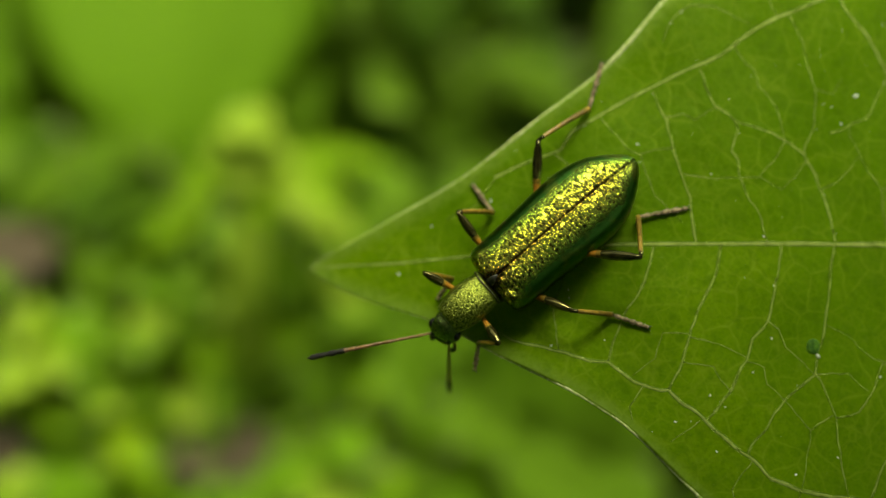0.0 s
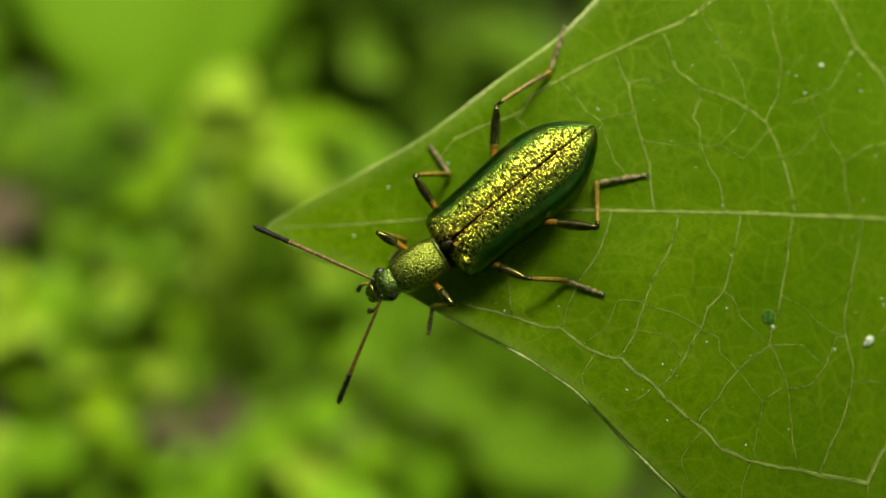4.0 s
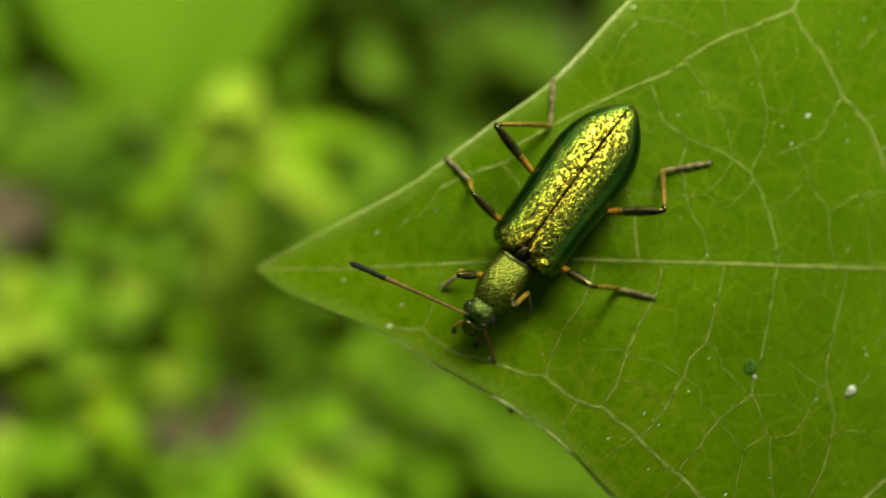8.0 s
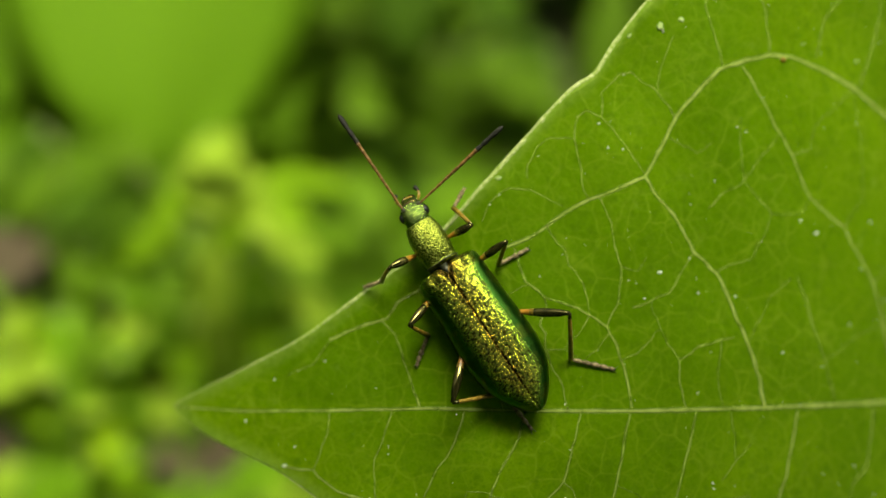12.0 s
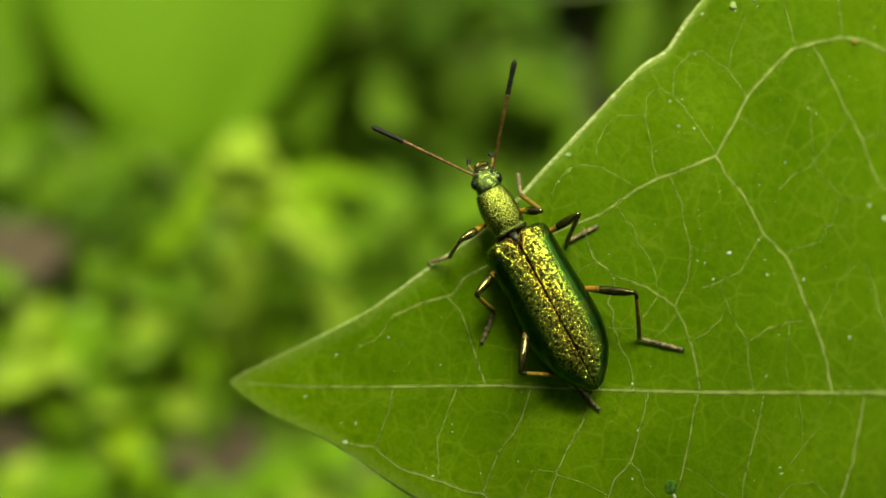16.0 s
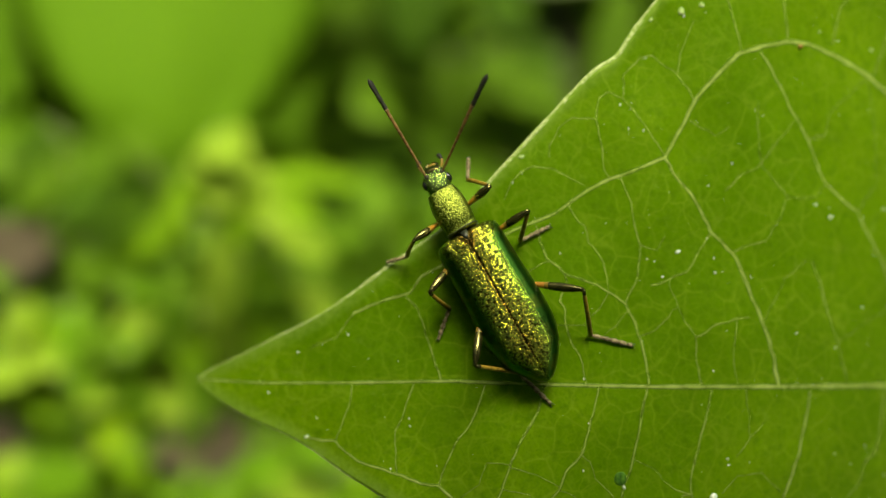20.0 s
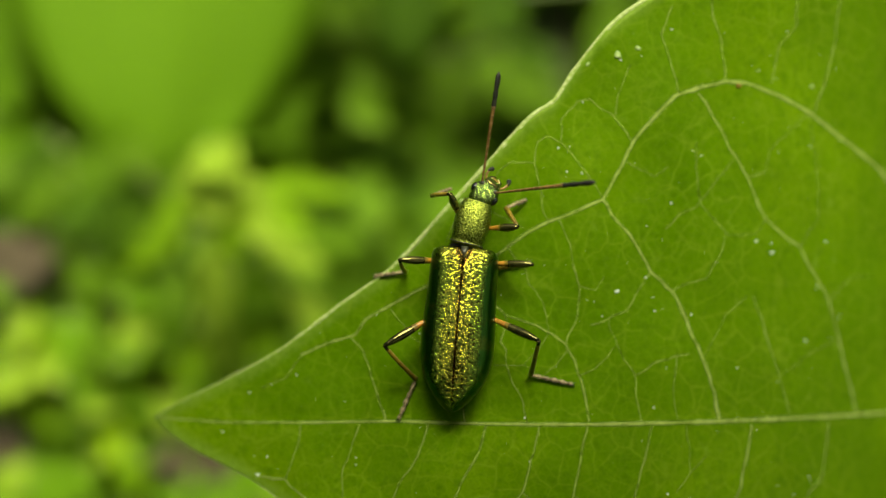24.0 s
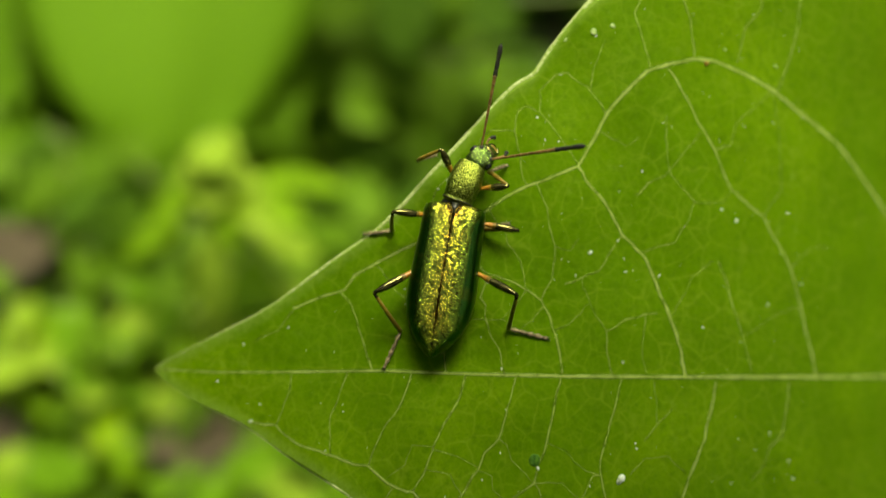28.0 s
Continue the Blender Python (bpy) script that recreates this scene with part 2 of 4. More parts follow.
SHIN = cuticle("brown_cuticle", (0.078, 0.054, 0.006), (0.22, 0.150, 0.016), 0.3, 0.02, 0.34, 0.0, 0.35)
FOOT = cuticle("hairy_brown", (0.060, 0.052, 0.020), (0.26, 0.215, 0.105), 0.12, 0.05, 0.6, 0.0, 0.15)
FEELER = cuticle("red_brown_cuticle", (0.085, 0.046, 0.010), (0.18, 0.098, 0.022), 0.3, 0.02, 0.4, 0.0, 0.4)
JOINT = cuticle("pale_joint", (0.16, 0.09, 0.03), (0.27, 0.17, 0.07), 0.1, 0.02, 0.4, 0.0, 0.4)
CLUB = cuticle("antenna_black", (0.004, 0.005, 0.003), (0.020, 0.022, 0.012), 0.12, 0.03, 0.65, 0.0, 0.2)
EYEM = cuticle("eye_black", (0.006, 0.008, 0.006), (0.015, 0.018, 0.012), 0.08, 0.02, 0.12, 0.2)
FLAKE = cuticle("waxy_flake", (0.16, 0.26, 0.10), (0.66, 0.72, 0.56), 0.16, 0.05, 0.5, 0.0)
BLOOM = cuticle("pale_bloom", (0.12, 0.22, 0.02), (0.26, 0.35, 0.13), 0.08, 0.02, 0.6, 0.0, 0.1)
WHITE = cuticle("white_scale", (0.55, 0.60, 0.50), (0.80, 0.82, 0.74), 0.1, 0.02, 0.5, 0.0)
STEM = cuticle("stem_green", (0.10, 0.17, 0.02), (0.19, 0.28, 0.05), 0.8, 0.05, 0.5, 0.0)
SOIL = Mat("soil", rough=0.9)
SOIL.colour(SOIL.mix(SOIL.ramp(SOIL.noise(40.0, 4), (0.30, 0.0), (0.52, 1.0)), SOIL.ramp(SOIL.noise(3.0, 6), (0.3, (0.060, 0.042, 0.022)), (0.7, (0.150, 0.105, 0.060))), SOIL.ramp(SOIL.noise(5.0, 5), (0.3, (0.025, 0.045, 0.008)), (0.7, (0.060, 0.095, 0.018)))))
SOIL.bump(SOIL.noise(4.0, 6), 3.0)
SOIL = SOIL.m


# ---- mesh helpers ----
def part(name, bm, material, parent, label="", smooth=True):
    """Links a bmesh as one mesh object under a thing or a part."""
    me = bpy.data.meshes.new(name)
    bm.normal_update()
    bm.to_mesh(me)
    bm.free()
    for m in material if isinstance(material, (list, tuple)) else [material]:
        me.materials.append(m)
    if smooth:
        me.shade_smooth()
    ob = new(name, me)
    ob.parent = parent
    return tagged(ob, label)


def rings(bm, loops, close=True, cap=True, mat=None):
    """Skins a row of equally long loops of points; mat(i) gives the slot of band i."""
    vs = [[bm.verts.new(p) for p in loop] for loop in loops]
    n = len(vs[0])
    for i in range(len(vs) - 1):
        for j in range(n if close else n - 1):
            f = bm.faces.new((vs[i][j], vs[i][(j + 1) % n], vs[i + 1][(j + 1) % n], vs[i + 1][j]))
            if mat:
                f.material_index = mat(i)
    if cap and close:
        for row, k in ((vs[0][::-1], 0), (vs[-1], len(vs) - 2)):
            f = bm.faces.new(row)
            if mat:
                f.material_index = mat(k)
    return bm


def smooth_line(points, step):
    """A line through the points, rounded off, with a point about every step."""
    pts = [Vector(p) for p in points]
    pts = [2 * pts[0] - pts[1]] + pts + [2 * pts[-1] - pts[-2]]
    out = []
    for a, b, c, d in zip(pts, pts[1:], pts[2:], pts[3:]):
        n = max(1, round((c - b).length / step))
        for i in range(n):
            s = i / n
            out.append(0.5 * (2 * b + (c - a) * s + (2 * a - 5 * b + 4 * c - d) * s * s + (3 * b - a - 3 * c + d) * s ** 3))
    return out + [pts[-2]]


def tube(path, radius, sides=7, flat=1.0, up=Vector((0, 0, 1)), bm=None, mat=None):
    """A tapering tube; radius(s) for s from 0 to 1; flat squeezes it along up."""
    loops = []
    for i, p in enumerate(path):
        d = (path[min(i + 1, len(path) - 1)] - path[max(i - 1, 0)]).normalized()
        side = d.cross(up)
        side = side.normalized() if side.length > 1e-4 else Vector((0, 1, 0))
        top = side.cross(d)
        r = radius(i / (len(path) - 1))
        loops.append([p + side * (math.cos(a) * r) + top * (math.sin(a) * r * flat) for a in [2 * math.pi * k / sides for k in range(sides)]])
    return rings(bm or bmesh.new(), loops, mat=mat)


def thing(name, label, category, group="", m=None):
    ob = tagged(new(name), label, category, group)
    ob.empty_display_size = 0.005
    if m is not None:
        ob.matrix_basis = m
    return ob


# ---- the leaf ----
# Its own axes: u along the midrib from the tip to the stalk, v across, w out of the upper face.
LEAF_AT = pose(0.0, 14.511 * MM, 118.882 * MM, 13.45, 0.642, 2.468)
UPPER = [(-5.4, 0.0), (-4.6, 0.42), (-1.9, 1.6), (1.0, 2.95), (3.7, 4.8), (6.3, 6.55), (8.7, 9.0), (10.5, 10.9), (12.5, 12.95), (13.5, 13.6), (14.4, 14.9), (16.1, 16.9), (17.7, 18.1), (21, 20.4), (25, 22.6), (31, 24.6), (38, 23.6), (48, 17.0), (56, 8.0), (60, 0.9)]
LOWER = [(-5.4, 0.0), (-4.4, -0.76), (-2.9, -1.58), (-0.3, -2.66), (1.9, -4.02), (4.0, -5.2), (5.4, -6.1), (6.6, -7.1), (8.2, -8.85), (9.5, -10.2), (12, -12.5), (16, -15.4), (22, -18.4), (30, -20.0), (40, -18.5), (50, -12.0), (57, -5.0), (60, -0.9)]


def surf(u, v):
    """Height of the leaf's upper face: it arches along the midrib and lifts at the sides."""
    k = min(u, 31.0)
    w = -0.901 + 0.3142 * k - 0.0026 * v - 0.01576 * k * k + 0.00437 * k * v + 0.00411 * v * v
    if u > 31.0:
        e = u - 31.0
        w += -0.663 * e + 0.0145 * e * e
    return w


def relief(u, v):
    """The blade's upper face with its gentle ripples and the furrow along the midrib."""
    k = min(1.0, abs(v) / 2.0)
    return surf(u, v) + k * (0.04 * math.sin(1.1 * u + 0.5 * v) + 0.12 * noise.noise((u * 0.3, v * 0.3, 0.0))) - 0.03 * math.exp(-(v / 0.5) ** 2)


def edge_of(line):
    pts = smooth_line([(a, b, 0) for a, b in line], 0.25)
    us, vs = np.array([p.x for p in pts]), np.array([p.y for p in pts])
    return lambda u: float(np.interp(u, us, vs))


def on_leaf(u, v, h=0.0):
    return Vector((u, v, relief(u, v) + h)) * MM


edge_up, edge_low = edge_of(UPPER), edge_of(LOWER)


def build_leaf():
    leaf = thing("leaf", "bright green broad pointed leaf with pale veins", "leaf", "", LEAF_AT)
    bm = bmesh.new()
    us = [-5.4 + 0.03] + [-5.2 + 0.3 * i for i in range(125)] + [32.4 + 1.2 * i for i in range(1, 24)]
    n = 34
    tops, unders = [], []
    for u in us:
        a, b = edge_low(u), edge_up(u)
        row = []
        for j in range(2 * n + 1):
            s = (j - n) / n
            s = math.copysign(abs(s) ** 0.75, s)
            v = s * b if s > 0 else -s * a
            row.append((u, v, relief(u, v)))
        tops.append([Vector(p) * MM for p in row])
        unders.append([Vector((x, y, z - 0.22)) * MM for x, y, z in row])
    loops = [t + d[::-1] for t, d in zip(tops, unders)]
    blade = part("blade", rings(bm, loops), LEAF, leaf)
    margin = blade.data.attributes.new("margin", "FLOAT", "POINT")
    for q in blade.data.vertices:
        u, v = q.co.x / MM, q.co.y / MM
        gap = min(edge_up(u) - v, v - edge_low(u)) * 0.75
        margin.data[q.index].value = max(0.0, 1.0 - max(0.0, gap) / 0.55)
    for fat, line in ((0.10, UPPER), (0.05, LOWER)):
        path = smooth_line([on_leaf(a, b, -0.06 if line is UPPER else -0.03) for a, b in line], 0.35 * MM)
        part("leaf_rim", tube(path, lambda s: fat * (0.3 + 0.7 * min(1.0, 7 * s)) * (1.0 + 0.4 * noise.noise((s * 160, fat * 50, 0))) * MM, 7, 0.7), RIM, leaf, "pale raised rim of the leaf")
    return leaf


def vein(name, r0, r1, points, label="", lift=0.012):
    if name != "midrib":
        r0, r1 = r0 * 1.08, r1 * 1.08
    line = [points[0]]
    for (a, b), (c, d) in zip(points, points[1:]):
        n = max(1, round(math.hypot(c - a, d - b) / 0.3))
        for i in range(1, n + 1):
            u, v = a + (c - a) * i / n, b + (d - b) * i / n
            k = 0.0 if r1 > 0.15 else 0.02 if r1 > 0.09 else 0.045
            line.append((u + k * noise.noise((u * 1.9, v * 1.9, 3.0)) * 2, v + k * noise.noise((u * 1.9, v * 1.9, 7.0)) * 2))
    n = len(line)
    bm = bmesh.new()
    dense = bm.verts.layers.float.new("tissue")
    rows = []
    for i, (u, v) in enumerate(line):
        du, dv = line[min(i + 1, n - 1)][0] - line[max(i - 1, 0)][0], line[min(i + 1, n - 1)][1] - line[max(i - 1, 0)][1]
        k = math.hypot(du, dv) or 1.0
        r = (r0 + (r1 - r0) * i / (n - 1)) * (1.0 + 0.30 * noise.noise((i * 0.4, r0 * 90, points[0][0])))
        row = []
        for side, d, up in ((-1.75, 0.0, 0.0), (-0.95, 0.62, 0.35), (-0.35, 1.0, 0.5), (0.35, 1.0, 0.5), (0.95, 0.62, 0.35), (1.75, 0.0, 0.0)):
            q = bm.verts.new(on_leaf(u - dv / k * r * side, v + du / k * r * side, lift + up * r * 0.5))
            q[dense] = d
            row.append(q)
        rows.append(row)
    for a, b in zip(rows, rows[1:]):
        for k in range(5):
            bm.faces.new((a[k], b[k], b[k + 1], a[k + 1]))
    return part(name, bm, VEIN if r1 > 0.052 else FINE_VEIN, leaf, label)


leaf = build_leaf()
vein("midrib", 0.035, 0.17, [(-5.3, 0.0), (-1.8, -0.2), (2.0, -0.2), (6.3, -0.15), (10.3, -0.3), (15.0, -0.4), (21.0, -0.4), (31.0, -0.3), (45.0, 0.0), (60.0, 0.0)], "pale yellowish main vein")
vein("lateral_vein", 0.04, 0.095, [(2.1, 2.8), (3.7, 3.4), (4.6, 3.6), (5.1, 4.3), (7.2, 5.4), (8.8, 6.1), (10.8, 6.9), (12.2, 7.9), (13.2, 8.4), (14.1, 8.7), (15.6, 9.35), (16.5, 10.9), (17.0, 11.9), (17.8, 12.8), (18.9, 13.9), (20.2, 14.4), (21.3, 14.7), (22.4, 14.7), (23.9, 14.3), (25.6, 13.7), (29.8, 11.5), (35.0, 7.0), (41.0, 0.0)], "pale looping side vein")
vein("lateral_vein", 0.035, 0.075, [(0.0, -2.55), (1.4, -2.7), (2.4, -3.5), (4.1, -4.0), (5.1, -4.4), (5.8, -4.5), (7.0, -5.4), (7.9, -5.6), (9.1, -6.7), (9.4, -7.1), (10.5, -8.0), (11.3, -8.8), (12.3, -9.3), (14.4, -9.7), (16.8, -10.2), (17.6, -9.1), (19.6, -7.9), (20.3, -6.4)], "pale looping side vein")
vein("side_vein", 0.046, 0.064, [(15.6, 9.3), (16.2, 8.4), (16.8, 7.8), (17.5, 6.6), (17.7, 6.2), (18.7, 5.4), (19.1, 4.6), (19.6, 3.4), (20.2, 2.1), (20.6, 0.6), (20.8, -0.3)])
vein("side_vein", 0.032, 0.046, [(10.0, 6.4), (10.2, 5.7), (10.5, 5.0), (11.2, 4.4), (11.9, 4.1), (12.4, 4.0), (13.1, 3.6), (13.8, 3.1), (14.3, 2.1), (14.6, 0.9), (14.8, -0.3)])
vein("side_vein", 0.033, 0.053, [(20.0, 14.1), (20.5, 13.5), (21.1, 12.6), (21.7, 11.5), (22.4, 10.6), (22.8, 9.7), (23.3, 8.7), (25.1, 7.5), (26.7, 5.1), (27.3, 3.3), (28.3, -0.2)])
vein("side_vein", 0.025, 0.037, [(24.4, -0.2), (24.0, 1.3), (23.4, 2.9), (23.0, 4.3), (22.6, 5.2)])
vein("side_vein", 0.041, 0.041, [(10.3, -0.3), (10.0, -1.4), (9.6, -2.1), (9.2, -2.8), (8.8, -3.7), (8.5, -4.6), (7.9, -5.6)])
vein("side_vein", 0.041, 0.041, [(12.6, -0.4), (12.3, -1.5), (12.1, -2.3), (11.8, -3.2), (11.2, -3.9), (10.8, -4.6), (10.1, -5.7), (9.2, -6.7)])
vein("side_vein", 0.045, 0.041, [(14.7, -0.4), (14.4, -1.6), (14.2, -2.5), (14.0, -3.5), (13.6, -4.4), (13.4, -5.2), (12.1, -6.1), (10.5, -7.9)])
vein("side_vein", 0.041, 0.041, [(17.6, -0.5), (17.3, -1.6), (17.0, -2.7), (16.6, -3.9), (16.5, -4.9), (16.7, -6.0), (16.5, -6.9), (16.1, -7.9), (14.9, -9.8)])
vein("side_vein", 0.055, 0.052, [(22.4, -0.6), (22.1, -2.0), (21.7, -3.3), (21.1, -4.6), (20.3, -6.4), (19.6, -7.9)])
vein("side_vein", 0.045, 0.041, [(26.6, -0.6), (26.4, -1.9), (26.1, -3.2), (25.2, -4.0)])
vein("side_vein", 0.028, 0.041, [(4.4, 3.5), (5.0, 2.9), (5.4, 1.6), (5.8, 0.3), (6.0, -0.1)])
vein("side_vein", 0.033, 0.041, [(8.2, 5.7), (8.6, 4.5), (8.8, 3.4), (9.0, 2.5), (9.3, 1.5), (9.3, 0.7), (9.4, -0.3)])
vein("side_vein", 0.028, 0.028, [(11.2, 4.4), (11.3, 4.0), (11.0, 3.2), (11.2, 2.8), (11.2, 2.2), (11.4, 1.6), (11.8, 0.9), (12.1, -0.3)])
vein("side_vein", 0.037, 0.033, [(7.8, -0.3), (7.5, -1.3), (7.1, -2.1), (6.5, -2.8), (6.3, -3.3), (6.1, -3.8), (5.8, -4.5)])
vein("side_vein", 0.025, 0.025, [(2.1, -0.3), (2.0, -1.2), (1.6, -2.2), (1.4, -2.7)])
vein("side_vein", 0.028, 0.025, [(4.8, -0.2), (4.4, -1.4), (4.0, -2.2), (4.1, -4.0)])
vein("side_vein", 0.033, 0.025, [(21.3, 14.8), (21.1, 16.4), (20.7, 17.5), (20.4, 19.8)])
vein("side_vein", 0.033, 0.025, [(23.6, 14.8), (24.0, 16.5), (24.8, 17.4), (25.0, 19.5)])
vein("side_vein", 0.037, 0.028, [(25.9, 13.7), (26.6, 15.6), (27.0, 17.2), (27.1, 18.7), (27.5, 21.0)])
vein("side_vein", 0.028, 0.025, [(19.1, 14.0), (18.7, 15.5), (18.3, 16.5), (18.8, 17.8)])
vein("side_vein", 0.030, 0.028, [(14.2, 6.5), (14.5, 5.6), (14.4, 4.7), (14.3, 4.0), (14.0, 3.5), (13.8, 3.1)])
vein("side_vein", 0.028, 0.026, [(13.4, -5.2), (13.7, -5.8), (14.0, -6.8), (14.0, -7.7), (14.1, -9.6)])
vein("side_vein", 0.028, 0.026, [(16.5, -4.9), (16.1, -4.9), (15.6, -5.9), (14.9, -6.6), (14.0, -6.8)])
vein("side_vein", 0.030, 0.030, [(19.4, 2.6), (18.7, 2.5), (17.9, 2.3), (16.9, 1.7), (16.9, 1.0), (17.1, -0.3)])
vein("side_vein", 0.026, 0.030, [(17.7, 6.2), (17.2, 5.5), (16.8, 4.9), (16.6, 4.5), (15.8, 4.2), (15.0, 3.9)])
vein("side_vein", 0.024, 0.024, [(12.9, 9.6), (12.6, 10.9), (12.7, 11.8), (13.1, 12.1), (13.8, 11.8), (13.8, 12.8), (14.5, 13.6), (15.1, 13.7)])
vein("side_vein", 0.022, 0.020, [(15.6, 9.4), (14.3, 11.3), (13.8, 11.8)])
vein("veinlet", 0.022, 0.016, [(12.1, 6.4), (12.3, 5.7), (12.9, 4.9), (13.0, 4.3), (13.1, 3.6)])
vein("veinlet", 0.022, 0.016, [(13.1, 3.6), (12.6, 2.8), (12.0, 2.2), (11.2, 2.2)])
vein("veinlet", 0.022, 0.016, [(8.6, 4.6), (9.3, 4.7), (9.7, 4.5), (10.6, 4.9)])
vein("veinlet", 0.022, 0.016, [(8.8, 3.4), (8.1, 3.4), (7.5, 3.2)])
vein("veinlet", 0.022, 0.016, [(18.7, 5.4), (19.4, 5.7), (20.3, 6.0), (21.0, 7.0), (21.3, 7.9), (22.9, 8.0), (23.3, 8.7)])
vein("veinlet", 0.022, 0.016, [(16.9, 1.7), (16.4, 2.4), (16.1, 3.0), (15.8, 3.7), (15.8, 4.2)])
vein("veinlet", 0.022, 0.016, [(14.5, 5.6), (15.2, 5.4), (15.6, 6.0)])
vein("veinlet", 0.022, 0.016, [(14.4, 1.7), (15.1, 2.0), (16.1, 3.0)])
vein("veinlet", 0.022, 0.016, [(13.9, 2.8), (13.4, 2.2), (12.8, 1.7), (12.0, 2.2)])
vein("veinlet", 0.022, 0.016, [(9.1, 2.4), (10.1, 2.2), (11.2, 2.2)])
vein("veinlet", 0.022, 0.016, [(16.5, -4.9), (15.8, -4.7), (15.3, -4.3), (14.9, -3.8), (14.0, -3.4)])
vein("veinlet", 0.022, 0.016, [(11.8, -3.2), (12.2, -3.5), (12.4, -4.2), (13.4, -5.2)])
vein("veinlet", 0.022, 0.016, [(10.1, -5.7), (9.8, -5.3), (9.6, -4.8), (8.5, -4.6)])
vein("veinlet", 0.022, 0.016, [(12.1, -6.1), (11.5, -5.5), (11.5, -4.9), (10.8, -4.6)])
vein("veinlet", 0.022, 0.016, [(8.8, -3.7), (9.9, -4.0), (10.3, -4.2), (10.9, -4.5)])
vein("veinlet", 0.022, 0.016, [(8.9, -6.7), (8.2, -7.1), (7.8, -7.4)])
vein("veinlet", 0.022, 0.016, [(7.0, -5.4), (6.5, -6.1), (6.5, -6.6)])
vein("veinlet", 0.022, 0.016, [(13.4, -5.2), (14.1, -5.2), (14.7, -5.2), (15.4, -5.9)])
vein("veinlet", 0.022, 0.016, [(8.8, -3.6), (7.9, -3.5), (7.5, -4.4), (6.7, -5.0)])
vein("veinlet", 0.022, 0.016, [(12.1, -6.1), (12.7, -6.8), (13.0, -7.2), (12.8, -7.9), (12.4, -9.2)])
vein("veinlet", 0.022, 0.016, [(13.0, -7.2), (13.9, -6.7)])
vein("veinlet", 0.022, 0.016, [(16.6, -6.6), (18.0, -6.6), (18.6, -7.0), (19.6, -7.9)])
vein("veinlet", 0.022, 0.016, [(9.4, 8.7), (9.9, 8.9), (10.7, 8.8), (12.1, 8.1)])
vein("veinlet", 0.022, 0.016, [(10.6, 9.3), (10.6, 9.8), (10.9, 10.2), (11.0, 10.6), (11.6, 11.0), (12.6, 10.9)])
vein("veinlet", 0.022, 0.016, [(22.4, 10.5), (23.3, 10.8), (23.5, 11.8), (25.6, 13.7)])
vein("veinlet", 0.022, 0.016, [(18.4, 8.1), (19.0, 8.7), (19.8, 9.1), (21.7, 11.3)])
vein("veinlet", 0.022, 0.016, [(10.7, -8.1), (9.8, -9.1), (10.0, -9.9)])
vein("veinlet", 0.022, 0.016, [(12.3, -9.3), (11.9, -10.2), (11.6, -11.6)])
vein("veinlet", 0.022, 0.016, [(16.8, -10.2), (16.9, -11.6), (17.6, -13.4)])
vein("veinlet", 0.022, 0.016, [(25.1, 7.5), (26.2, 9.0), (26.0, 11.3), (25.6, 13.7)])
vein("veinlet", 0.022, 0.016, [(26.7, 5.1), (28.0, 6.2), (29.4, 6.4)])
vein("veinlet", 0.022, 0.016, [(27.3, 3.3), (25.6, 2.6), (24.0, 1.6)])
vein("veinlet", 0.022, 0.016, [(6.2, 4.7), (7.1, 3.5), (7.5, 3.2), (8.0, 1.6), (8.9, 0.6)])
vein("veinlet", 0.022, 0.016, [(22.3, 5.2), (21.2, 4.3), (20.1, 2.4)])
vein("veinlet", 0.022, 0.016, [(18.8, 2.5), (18.6, 1.2), (18.8, -0.3)])
vein("veinlet", 0.022, 0.016, [(16.2, 13.0), (16.3, 13.8), (16.9, 15.2)])
vein("veinlet", 0.024, 0.018, [(12.9, 9.6), (13.0, 8.7), (13.2, 8.4)])
vein("veinlet", 0.024, 0.018, [(9.4, 8.7), (8.9, 8.2), (8.7, 7.6)])
vein("veinlet", 0.026, 0.020, [(17.0, 11.8), (16.2, 12.9), (15.1, 13.7)])
vein("veinlet", 0.026, 0.020, [(13.6, 8.5), (14.1, 7.4), (14.2, 6.5)])
vein("veinlet", 0.024, 0.020, [(11.4, 7.3), (11.8, 6.6), (12.1, 6.4)])
vein("veinlet", 0.022, 0.016, [(21.4, 7.9), (20.1, 9.2), (19.9, 10.3), (19.9, 12.0)])
vein("veinlet", 0.022, 0.016, [(16.7, 11.0), (17.9, 10.4), (18.5, 10.8)])
vein("veinlet", 0.024, 0.018, [(19.2, -0.5), (19.3, -1.8), (19.3, -2.6), (18.6, -3.4)])
vein("veinlet", 0.022, 0.018, [(19.3, -2.6), (20.1, -1.9)])
vein("veinlet", 0.024, 0.018, [(17.9, -4.9), (18.6, -4.2), (19.8, -4.1), (20.7, -4.9)])
vein("side_vein", 0.028, 0.024, [(26.2, -2.9), (25.4, -3.7), (24.9, -4.7), (24.2, -5.4)])
vein("veinlet", 0.024, 0.018, [(2.2, 2.8), (1.4, 1.8), (0.2, 1.3)])
stalk_path = smooth_line([on_leaf(59.5, 0.0), on_leaf(63.0, 0.2), Vector((70, 1.0, -22)) * MM, Vector((78, 2.0, -50)) * MM, Vector((80, 2.0, -118)) * MM], 2 * MM)
part("leaf_stalk", tube(stalk_path, lambda s: (0.7 + 0.7 * s) * MM, 8), STEM, leaf)


